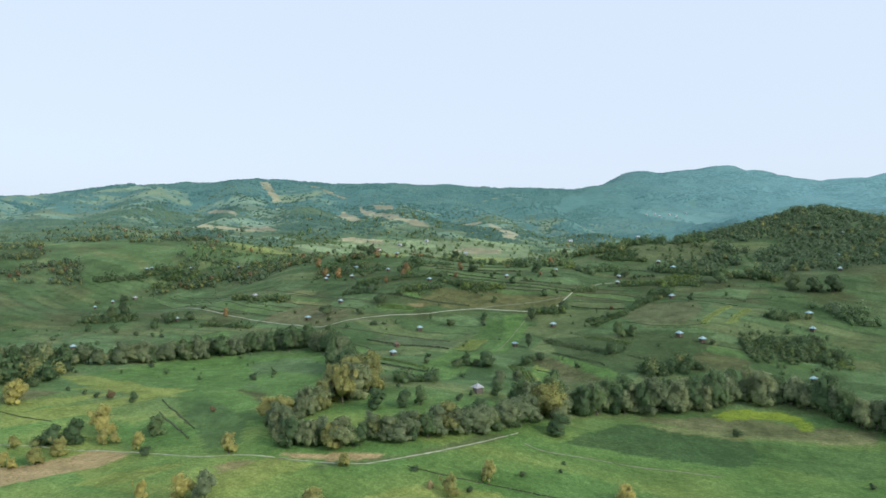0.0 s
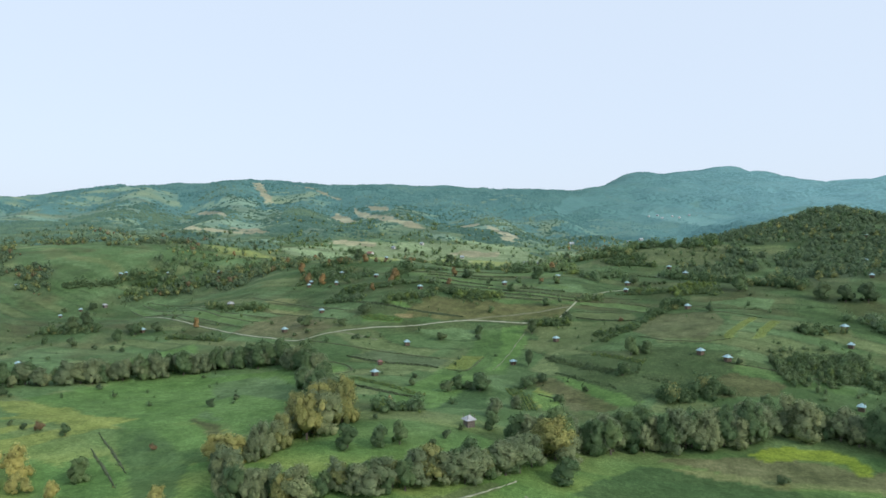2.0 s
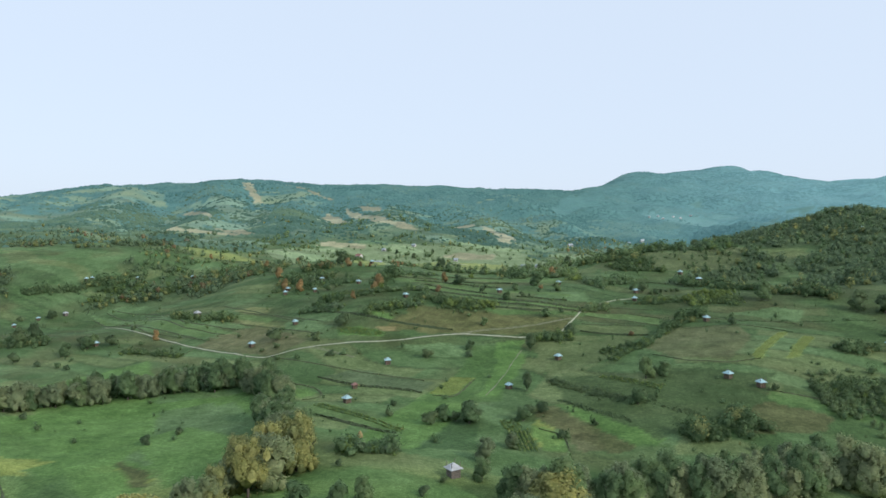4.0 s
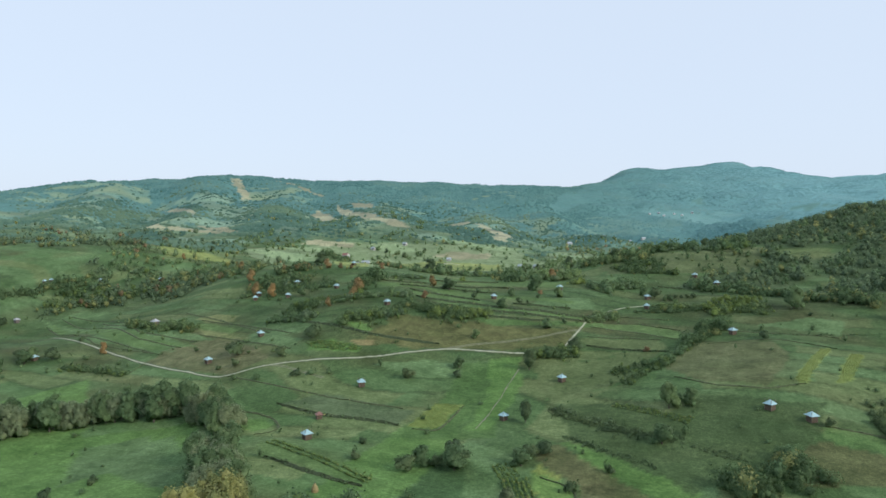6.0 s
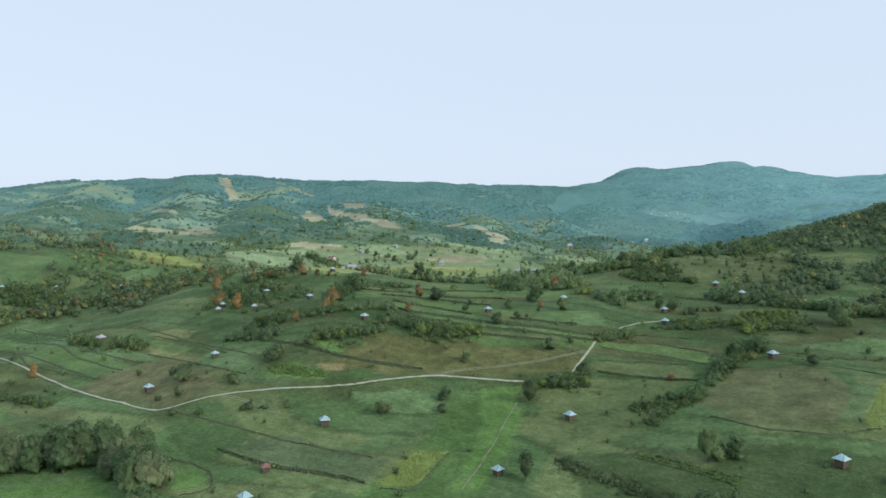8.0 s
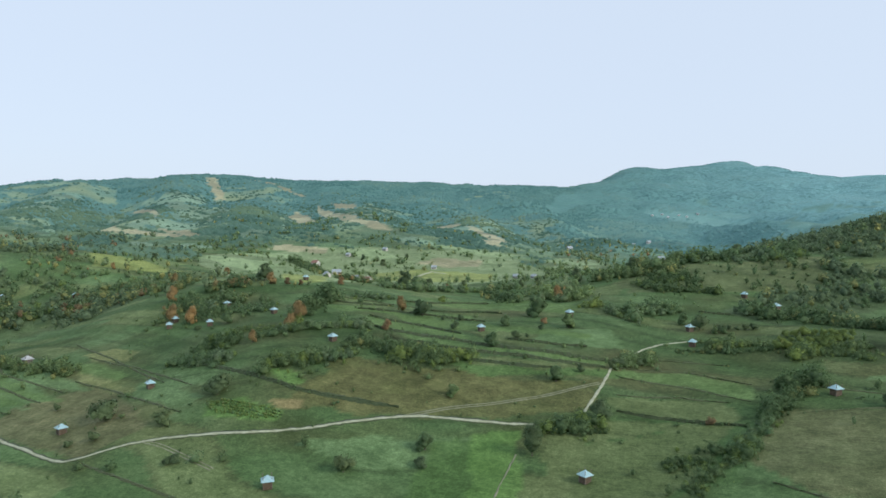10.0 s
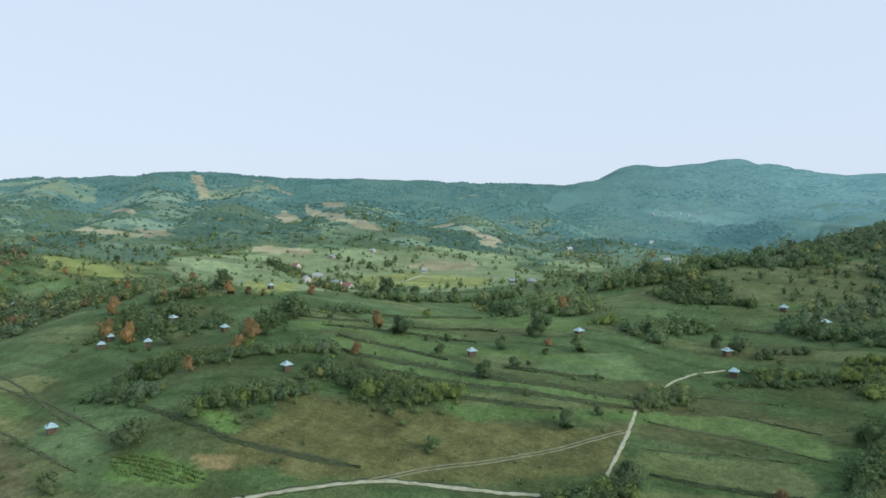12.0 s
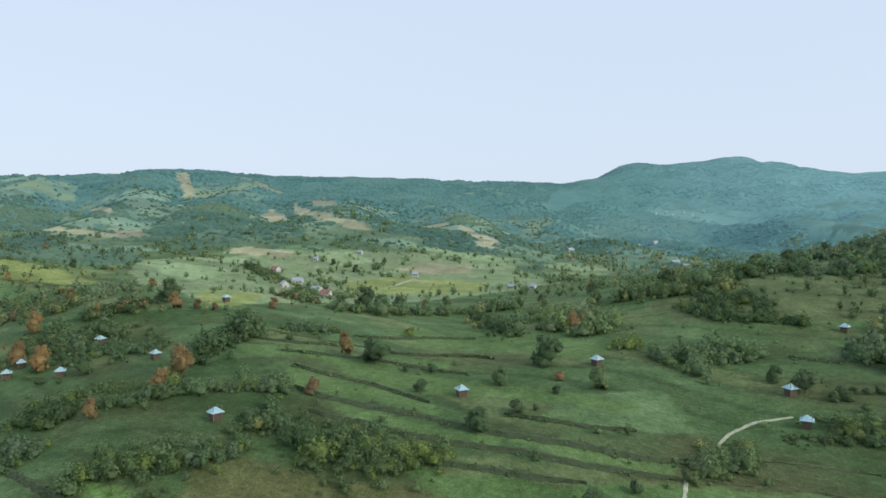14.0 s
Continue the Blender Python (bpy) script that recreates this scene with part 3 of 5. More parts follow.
def land_colour(x, y):
    u, v = x * 0.92 - y * 0.38, x * 0.38 + y * 0.92
    lane = v / 15 + 0.9 * waves(x, y, 160, 9)
    strip = np.sin(np.floor(lane) * 12.9898 + np.floor(u / 70 + 0.37 * np.floor(lane)) * 78.233) * 43758.5453
    strip = strip - np.floor(strip)
    k = np.clip(0.5 + 0.35 * waves(x, y, 130, 2) + 0.8 * (strip - 0.5), 0, 1)[:, None]
    near = np.array(MEADOW) * (1 - k) + np.array(PALE) * k * 0.95
    dry = ((strip > 0.8) * 0.55)[:, None]
    near = near * (1 - dry) + np.array((0.125, 0.155, 0.065)) * dry
    near = near * np.where(strip < 0.18, 0.82, 1.0)[:, None]
    lynchet = (np.abs(lane - np.round(lane)) < 0.1) & (y > 430) & (y < 800) & (strip > 0.25)
    near = near * np.where(lynchet, 0.68, 1.0)[:, None]
    k = np.clip(0.35 * waves(x, y, 90, 15) + 0.25 * waves(x, y, 35, 21) + 0.35 * np.exp(-((y - 590) / 55) ** 2), 0, 0.8)[:, None]
    near = near * (1 - k) + np.array(BROWN) * k
    south = np.clip((360 - y) / 60, 0, 1)[:, None]
    band = np.sin(np.floor((y + 0.25 * x) / 9 + waves(x, y, 120, 6)) * 37.7) * 43758.5453
    band = band - np.floor(band)
    k = np.clip(0.35 + 0.4 * waves(x * 0.6, y, 45, 5) + 0.7 * (band - 0.5), 0, 1)[:, None]
    dryer = (0.55 + 0.35 * np.clip((-60 - x) / 60, 0, 1))[:, None]
    near = near * (1 - south) + (np.array(LUSH) * (1 - dryer * k) + np.array(STRAW) * dryer * k) * south
    # far ground and forest floor turn bluer with distance: haze put into the colour
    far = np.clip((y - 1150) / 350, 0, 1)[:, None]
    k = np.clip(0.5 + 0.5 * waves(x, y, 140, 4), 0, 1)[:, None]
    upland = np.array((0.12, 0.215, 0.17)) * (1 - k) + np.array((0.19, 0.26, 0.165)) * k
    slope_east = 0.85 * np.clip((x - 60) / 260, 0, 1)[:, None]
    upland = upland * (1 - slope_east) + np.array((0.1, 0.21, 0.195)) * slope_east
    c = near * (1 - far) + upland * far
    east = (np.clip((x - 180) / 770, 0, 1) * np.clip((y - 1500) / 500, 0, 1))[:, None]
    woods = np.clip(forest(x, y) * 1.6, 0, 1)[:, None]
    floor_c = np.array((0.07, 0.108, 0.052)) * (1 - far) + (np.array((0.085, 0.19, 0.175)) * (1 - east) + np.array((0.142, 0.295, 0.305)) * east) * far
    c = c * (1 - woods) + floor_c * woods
    plot = np.sin(np.floor(u / 85 + 0.6 * waves(x, y, 300, 12)) * 91.7 + np.floor(v / 42 + 0.6 * waves(x, y, 260, 19)) * 47.3) * 43758.5453
    plot = plot - np.floor(plot)
    c = c * (1 + (0.55 * (plot - 0.5)) * np.clip((y - 800) / 100, 0, 1) * (1 - woods[:, 0]) * np.clip((1900 - y) / 200, 0, 1))[:, None]
    # lower and western meadows brightened, upper slope darkened: light and haze put into colour
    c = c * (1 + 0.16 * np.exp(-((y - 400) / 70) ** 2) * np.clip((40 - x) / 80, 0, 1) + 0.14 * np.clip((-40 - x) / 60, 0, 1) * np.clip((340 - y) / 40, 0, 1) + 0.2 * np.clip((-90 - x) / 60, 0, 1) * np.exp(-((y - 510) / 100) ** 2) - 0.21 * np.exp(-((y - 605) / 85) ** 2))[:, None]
    for colour, poly in FIELDS:
        lo, hi = poly.min(0), poly.max(0)
        box = np.nonzero((x > lo[0] - 3) & (x < hi[0] + 3) & (y > lo[1] - 3) & (y < hi[1] + 3))[0]
        if len(box):
            edge = 0.5 if colour in (CROP, DARK, TAN) else 0.9 + 0.004 * max(0, lo[1] - 500)
            wx, wy = x[box] + edge * waves(x[box], y[box], 14 + edge * 6, 8), y[box] + edge * waves(x[box], y[box], 14 + edge * 6, 18)
            sel = box[inside(wx, wy, poly)]
            tone = 0.72 + 0.56 * plot[sel] if lo[1] > 800 and colour not in (HAZY_PALE_FAR, HAZY_CLEARING) else np.ones(len(sel))
            if lo[1] < 800:
                sx, sy = x[sel], y[sel]
                tone = 1 + (0.16 if colour in (GOLDEN, BROWN, ROUGH, PASTURE, FALLOW_DRY) else 0.07) * (waves(sx, sy, 19, 3) + 0.8 * waves(sx, sy, 8, 9))
            c[sel] = 0.15 * c[sel] + 0.85 * np.array(colour) * tone[:, None]
    return c * 1.1


def mesh_from(name, verts, faces, material, smooth=False, normals=None, slots=None):
    me = bpy.data.meshes.new(name)
    verts, faces = np.asarray(verts, np.float32), np.asarray(faces, np.int32)
    size = faces.shape[1]
    me.vertices.add(len(verts))
    me.vertices.foreach_set("co", verts.ravel())
    me.loops.add(faces.size)
    me.loops.foreach_set("vertex_index", faces.ravel())
    me.polygons.add(len(faces))
    me.polygons.foreach_set("loop_start", np.arange(0, faces.size, size, dtype=np.int32))
    me.polygons.foreach_set("use_smooth", np.full(len(faces), smooth))
    me.update(calc_edges=True)
    for m in material if isinstance(material, (list, tuple)) else (material,):
        me.materials.append(m)
    if slots is not None:
        me.polygons.foreach_set("material_index", np.asarray(slots, np.int32))
    if normals is not None:
        me.polygons.foreach_set("use_smooth", np.ones(len(faces), bool))
        me.normals_split_custom_set_from_vertices(np.asarray(normals, np.float32))
    return me


def build_ground():
    xs, ys = axis(-330, 270, -4400, 4400, 2.0, 1.03), axis(215, 760, -2600, 4700, 2.0, 1.0125)
    ys = np.concatenate([axis(215, 300, -2600, 300, 2.0, 1.05)[:-1], ys[ys >= 300]])
    gx, gy = np.meshgrid(xs, ys)
    # the columns fan out with the distance
    gx = gx * np.maximum(1.0, gy / 640.0)
    x, y = gx.ravel(), gy.ravel()
    nx, ny = len(xs), len(ys)
    i = (np.arange(ny - 1)[:, None] * nx + np.arange(nx - 1)[None]).ravel()
    me = mesh_from("ground", np.stack([x, y, height(x, y)], 1), np.stack([i, i + 1, i + nx + 1, i + nx], 1), M_GROUND, True)
    col = me.attributes.new("field", "FLOAT_COLOR", "POINT")
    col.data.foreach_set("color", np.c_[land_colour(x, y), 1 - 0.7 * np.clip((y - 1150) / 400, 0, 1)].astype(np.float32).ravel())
    tagged(new("ground", me), "rolling green meadows and hills with patchwork fields", "ground", kind="structure")


build_ground()

# ==== helpers for things ====


def part(name, me, parent, label=""):
    ob = new(name, me)
    ob.parent = parent
    if label:
        ob["label"] = label
    return ob


def bm_mesh(name, bm, material):
    me = bpy.data.meshes.new(name)
    bm.to_mesh(me)
    bm.free()
    me.materials.append(material)
    return me


def box_into(bm, sx, sy, sz, m, bevel=0.0):
    made = bmesh.ops.create_cube(bm, size=1, matrix=m @ Matrix.Diagonal((sx, sy, sz, 1)))
    if bevel:
        edges = list({e for v in made["verts"] for e in v.link_edges})
        bmesh.ops.bevel(bm, geom=edges, offset=bevel, segments=1, affect="EDGES")


# ==== trees and bushes ====
def lump_base(level):
    bm = bmesh.new()
    bmesh.ops.create_icosphere(bm, subdivisions=level, radius=1)
    v = np.array([p.co[:] for p in bm.verts])
    f = np.array([[p.index for p in q.verts] for q in bm.faces])
    bm.free()
    return v, f


ICO1, ICO2 = lump_base(1), lump_base(2)


def leaf_cloud(lobes, leaves, size, rng):
    """Crown geometry: for each lobe (centre, radii) a broken inner mass and many leaf sprays over it. Triangles, with soft leafy normals."""
    vs, fs, ns, base = [], [], [], 0
    mid = sum(c for c, _ in lobes) / len(lobes)
    total = sum(r[0] * r[2] for _, r in lobes)
    for c, r in lobes:
        v, f = ICO1
        w = v * (np.array(r) * 0.78) * rng.uniform(0.85, 1.12, (len(v), 1)) + c
        hub = w - mid
        ns.append(0.4 * v + 0.8 * hub / (np.linalg.norm(hub, axis=1, keepdims=True) + 1e-6) + (0, 0, 0.5))
        vs.append(w)
        fs.append(f + base)
        base += len(w)
        count = max(4, int(leaves * r[0] * r[2] / total))
        d = rng.normal(size=(count, 3))
        d[:, 2] = np.where(rng.rand(count) < 0.75, np.abs(d[:, 2]), d[:, 2])
        d /= np.linalg.norm(d, axis=1, keepdims=True)
        p = d * np.array(r) * (0.76 + 0.52 * rng.uniform(0, 1, (count, 1)) ** 1.2) + c
        nrm = d + rng.normal(scale=0.6, size=(count, 3))
        nrm /= np.linalg.norm(nrm, axis=1, keepdims=True)
        a = np.cross(nrm, rng.normal(size=(count, 3)))
        a /= np.linalg.norm(a, axis=1, keepdims=True)
        b = np.cross(nrm, a)
        s = size * rng.uniform(0.6, 1.35, (count, 1))
        leaf = np.stack([p - a * s, p + a * s * 0.5 - b * s * 0.85, p + a * s * 0.5 + b * s * 0.85 + nrm * s * 0.4], 1).reshape(-1, 3)
        vs.append(leaf)
        away = p - mid * (1, 1, 0.8)
        soft = 0.22 * d + 1.0 * away / (np.linalg.norm(away, axis=1, keepdims=True) + 1e-6) + 0.4 * nrm + (0, 0, 0.5)
        ns.append(np.repeat(soft, 3, 0))
        fs.append(base + np.arange(3 * count).reshape(-1, 3))
        base += 3 * count
    ns = np.concatenate(ns)
    return np.concatenate(vs), np.concatenate(fs), ns / np.linalg.norm(ns, axis=1, keepdims=True)


def limbs_mesh(name, high, thick, count, rng, lean=0.35, tall=0.75):
    """A tapered trunk with limbs that leave it at different heights."""
    bm = bmesh.new()

    def tube(points, radii, sides=7):
        rings = []
        for (p, r) in zip(points, radii):
            rings.append([bm.verts.new((p[0] + r * math.cos(2 * math.pi * k / sides), p[1] + r * math.sin(2 * math.pi * k / sides), p[2])) for k in range(sides)])
        for a, b in zip(rings, rings[1:]):
            for k in range(sides):
                bm.faces.new((a[k], a[(k + 1) % sides], b[(k + 1) % sides], b[k]))
        bm.faces.new(rings[-1])

    bend = rng.normal(scale=0.04 * high, size=2)
    top = tall * high
    way = [(bend[0] * s * s, bend[1] * s * s, -0.4 + (top + 0.4) * s) for s in (0, 0.08, 0.35, 0.7, 1)]
    tube(way, [thick * k for k in (1.35, 1.0, 0.8, 0.5, 0.16)])
    for k in range(count):
        s = rng.uniform(0.25, 0.75)
        a, out = rng.uniform(0, 6.28), lean * high * rng.uniform(0.5, 1.0)
        p = np.array((bend[0] * s * s, bend[1] * s * s, top * s))
        q = p + (math.cos(a) * out * 0.6, math.sin(a) * out * 0.6, out * 0.5)
        e = p + (math.cos(a) * out, math.sin(a) * out, out * 1.1)
        tube([p, q, e], [thick * 0.45, thick * 0.28, thick * 0.08], 5)
    return bm_mesh(name, bm, M_BARK)


def tree_form(kind, seed):
    """Unit-height crown lobes of a kind of tree."""
    rng = np.random.RandomState(seed)
    lobes = []
    if kind in ("broad", "plume"):
        slim = 0.82 if kind == "plume" else 1.0
        lobes.append((np.array((0, 0, 0.44)), (0.25 * slim, 0.25 * slim, 0.4)))
        for k in range(40):
            a, z = k * 2.4 + rng.uniform(0, 0.8), 0.1 + 0.7 * ((k * 0.618 + rng.uniform(0, 0.25)) % 1.0)
            out = slim * 0.27 * math.sin(math.pi * min(1, 0.34 + z * 0.68)) ** 0.7 * rng.uniform(0.75, 1.12)
            r = rng.uniform(0.06, 0.105) * slim
            lobes.append((np.array((math.cos(a) * out, math.sin(a) * out, z)), (r, r, r * (rng.uniform(1.7, 2.4) if kind == "plume" else rng.uniform(1.15, 1.6)))))
        for k in range(5):
            lobes.append((np.array((*rng.normal(scale=0.085 * slim, size=2), rng.uniform(0.72, 0.88))), (0.085 * slim, 0.085 * slim, 0.13)))
    elif kind == "column":
        lobes.append((np.array((0, 0, 0.57)), (0.19, 0.19, 0.38)))
        for k in range(9):
            z = 0.24 + 0.07 * k
            out = 0.1 * math.sin(math.pi * min(1, z))
            lobes.append((np.array((out * math.cos(2.4 * k), out * math.sin(2.4 * k), z)), (0.11, 0.11, 0.14)))
    elif kind == "bush":
        lobes.append((np.array((0, 0, 0.42)), (0.4, 0.4, 0.4)))
        for k in range(14):
            a = k * 2.4 + rng.uniform(0, 0.5)
            r = rng.uniform(0.11, 0.2)
            z = 0.22 + 0.55 * ((k * 0.618) % 1.0)
            out = 0.4 * math.sqrt(max(0.05, 1 - ((z - 0.35) / 0.5) ** 2)) * rng.uniform(0.75, 1.1)
            lobes.append((np.array((math.cos(a) * out, math.sin(a) * out, z)), (r, r, r * rng.uniform(1.0, 1.4))))
    return lobes, rng


def make_tree(name, kind, leaves, size, material, seed, high, thick, label, category, group):
    lobes, rng = tree_form(kind, seed)
    lobes = [(c * high, tuple(k * high for k in r)) for c, r in lobes]
    v, f, nrm = leaf_cloud(lobes, int(1.75 * leaves), 0.76 * size, rng)
    top = new(name)
    part("trunk" if kind != "bush" else "stems", limbs_mesh("trunk", high, thick, 4 if kind != "column" else 2, rng, 0.3 if kind != "column" else 0.12, 0.8 if kind != "bush" else 0.6), top, "rough grey-brown bark")
    part("crown", mesh_from("crown", v, f, material, normals=nrm), top)
    return tagged(top, label, category, group)


class Stock:
    """Variants of one kind of plant; the first use of each is the original, the later ones are copies."""

    def __init__(self, *args, variants=3, high=10.0, **more):
        self.args, self.more, self.high, self.variants, self.made = args, more, high, variants, {}
        self.rng = random.Random(sum(map(ord, args[0] + args[1])) + int(high * 10))

    def put(self, x, y, h):
        k = self.rng.randrange(self.variants)
        s, w = h / self.high, 0.85 if self.args[1] == "bush" else 0.97
        m = pose(x, y, zat(x, y) - 0.1, 0, 0, self.rng.uniform(0, 360)) @ Matrix.Diagonal((s * w * self.rng.uniform(1.0, 1.35), s * w * self.rng.uniform(1.0, 1.35), s, 1))
        if k in self.made:
            return copy_thing(self.made[k], m)
        name, kind, leaves, size, material, thick, label, category, group = self.args
        ob = make_tree(name, kind, leaves, size, material, 10 * k + len(label), self.high, thick, label, category, group)
        ob.matrix_basis = m
        self.made[k] = ob
        return ob


WILLOWS = Stock("willow_tree", "plume", 2500, 0.32, M_WILLOW, 0.32, "grey-green leafy willow in the dense riverside row", "tree", "riverside trees", variants=5, high=16)
RIVER_GREEN = Stock("alder_tree", "plume", 2300, 0.32, M_GREEN, 0.3, "dark green leafy alder in the riverside row", "tree", "riverside trees", variants=3, high=15)
RIVER_GOLD = Stock("poplar_tree", "plume", 2500, 0.32, M_OLIVE, 0.32, "olive and yellow autumn poplar beside the stream", "tree", "yellowing poplars", variants=3, high=18)
RIVER_LOW = Stock("willow_tree", "broad", 2000, 0.28, M_WILLOW, 0.2, "low bushy grey-green willow on the stream bank", "tree", "stream bank willows", variants=4, high=11)
RIVER_OLIVE = Stock("poplar_tree", "broad", 1900, 0.28, M_OLIVE, 0.2, "low olive-yellow poplar on the stream bank", "tree", "yellowing poplars", variants=2, high=11)
YELLOWS = Stock("yellow_tree", "broad", 1500, 0.24, M_YELLOW, 0.18, "small tree with yellow autumn leaves in a meadow", "tree", "yellow meadow trees", variants=3, high=8)
ORANGES = Stock("orange_tree", "plume", 1600, 0.26, M_ORANGE, 0.2, "tree with rust-orange autumn leaves on the slope", "tree", "orange autumn trees", variants=3, high=10)
RUST_TREES = Stock("rust_tree", "broad", 1300, 0.24, M_RUST, 0.16, "small tree with thin brown autumn leaves on the crest", "tree", "brown autumn trees", variants=2, high=8)
RUSTS = Stock("bare_bush", "bush", 420, 0.2, M_RUST, 0.06, "half-bare reddish brown bush in the grass", "bush", "reddish bushes", variants=2, high=4)
GREENS = Stock("green_tree", "broad", 1500, 0.24, M_GREEN, 0.18, "small round green tree standing in a meadow", "tree", "meadow trees", variants=4, high=8)
SLIMS = Stock("slim_tree", "column", 1200, 0.26, M_DARK, 0.16, "slim dark green tree standing alone in the meadow", "tree", "slim trees", variants=2, high=10)
TALLS = Stock("tall_tree", "broad", 1700, 0.3, M_DARK, 0.25, "tall dark green tree on the hill crest", "tree", "tall dark trees", variants=3, high=13)
BUSHES = Stock("bush", "bush", 420, 0.17, M_DARK, 0.06, "low dark green bush in the open meadow", "bush", "meadow bushes", variants=4, high=3)
FRESHES = Stock("fresh_bush", "bush", 420, 0.2, M_BRIGHT, 0.06, "fresh yellow-green bush on the slope", "bush", "fresh green bushes", variants=3, high=4)

BARNS = [(-85.2, 435.1), (-76.5, 497.1), (-4, 459), (24.3, 501.8), (-180.3, 543.6), (-160.9, 576.8), (104.3, 449.8), (116.8, 441), (121.4, 551), (-13.5, 631), (92.9, 642.5), (-83.8, 604.3), (34.1, 665.1), (88.1, 619.7), (142.4, 709.4), (-176.1, 694.1), (-135.2, 665.3), (-202.7, 671.9), (195.6, 469.5), (206.2, 500.9), (-22.1, 342), (165, 393), (-337.1, 461.4), (-315.1, 573.2)]
FAR_BARNS = [(-204, 682), (-173, 663), (-466, 707), (-448, 722), (-480, 801), (-425, 811), (-361, 813), (-265, 634), (-475, 804), (-468, 678), (346, 822), (352, 777), (311, 692), (274, 606), (152, 686), (-142, 748), (-569, 743), (-87, 458)]
HAYSTACKS = [(-33.1, 239.4), (-66.4, 384.9)]
HOUSES = [(-244, 1114), (-204, 1024), (-201, 1055), (-136, 921), (-164, 992), (9, 1047), (29, 1039), (232, 1330), (239, 1304), (-219, 1186), (-176, 1230), (-95, 1136)]
HAMLET = [(400, 2191), (431, 2214), (475, 2206), (491, 2183), (434, 2156), (272, 1768), (298, 1740), (270, 1681), (176, 1641), (186, 1577), (106, 1459), (530, 2221), (243, 1792)]
RIVER_ROW_WEST = [(-368, 397), (-322, 397), (-293, 401), (-271, 411), (-252, 425), (-239, 439), (-215, 450), (-185, 461), (-155, 459), (-127, 435)]
RIVER_BEND = [(-117, 416), (-99, 385), (-86, 357), (-85, 331), (-93, 322), (-100, 309), (-106, 299)]
RIVER_LOOP = [(-115, 286), (-104, 265), (-88, 261), (-74, 261), (-60, 265), (-47, 268), (-31, 277), (-17, 284), (-5, 292), (8, 306)]
RIVER_ROW_EAST = [(7, 315), (25, 326), (44, 332), (64, 336), (81, 338), (99, 343), (115, 351), (132, 351), (142, 343), (148, 333), (157, 325), (164, 316), (176, 307)]
RIVER_ROW_BACK = [(65, 357), (84, 363), (103, 370), (121, 378)]
SOLO_DARK = [(31, 578, 3.5), (45, 586, 3.2), (-159.7, 377.9, 4.8), (-151.6, 390.9, 2.8), (-245.8, 413.6, 3.4), (-159.3, 262.5, 4.4), (-287.4, 387.9, 4.3), (-282.9, 353.9, 4), (-257.8, 347.7, 2.9), (-244.5, 343.5, 2.6), (-234.6, 340, 2.5), (-40.4, 250, 1.8), (-18.1, 238.3, 1.9), (1.1, 254, 1.8), (15.9, 260.7, 1.8), (17.8, 269.3, 1.8), (99.3, 314.2, 3.1), (135.4, 269, 2.6), (-34.2, 310.6, 2.7), (-29.9, 321.9, 2.5), (-24.7, 334.7, 2.3), (-65, 345.9, 2.4), (-59.6, 415.1, 2.5), (-60, 431, 2.2), (-38.9, 407.3, 4.9), (-27.9, 411.6, 3.6), (12.2, 424.2, 4.3), (-60.7, 431, 2.3), (-54.2, 507.2, 4.6), (-29.2, 512.8, 2.6), (-133.2, 536.7, 4), (-114.6, 510.1, 2.4), (-167.5, 529.1, 2.3), (-157.9, 530.7, 2.8)]
SOLO_DARK2 = [(-21.1, 417.2, 5.9), (6.5, 420.8, 4.1), (-1.5, 383.2, 5.9), (57.9, 431.3, 4.6), (19.4, 395.7, 4.1), (12.5, 424.3, 3.2), (35.4, 408.6, 2.6), (122, 437.2, 3.7), (107.3, 640.3, 2.6), (111.4, 640.4, 2.3), (115.4, 640.5, 2.6), (119.4, 640.5, 2.3), (123.3, 639.7, 2.8), (-120.2, 556.9, 6), (-166, 550.2, 6.6), (-200.3, 568.5, 3.2), (133, 536.9, 3.7), (174.2, 578.8, 2.9), (34.4, 541.1, 6.6), (-48.2, 665.2, 6.4), (-27.2, 634.6, 4.1), (-25.9, 657.7, 2.5), (-35.3, 658.1, 2.9), (17.1, 635.3, 3.3), (92.2, 653.7, 7), (98, 643.6, 5.5), (-178.2, 658.2, 2.6), (3.9, 617.9, 3.1), (9.5, 619.5, 2.4), (-167.5, 654.5, 1.9), (-153, 394.6, 2.1), (-306.9, 610.1, 3.8), (-302.6, 573.6, 6.3), (-323.5, 551.3, 10.4), (-385.9, 574.2, 5.5), (-326.6, 526.7, 3.7), (-327.7, 575.3, 4.5), (-456.4, 713.3, 6.4), (-478.7, 698.1, 5.2), (-388.6, 553, 7.1), (-317.4, 566.8, 8), (-354.3, 539.5, 5.1), (-296.9, 515.6, 2.8), (-120.1, 561.2, 5), (-116.8, 509.1, 3)]
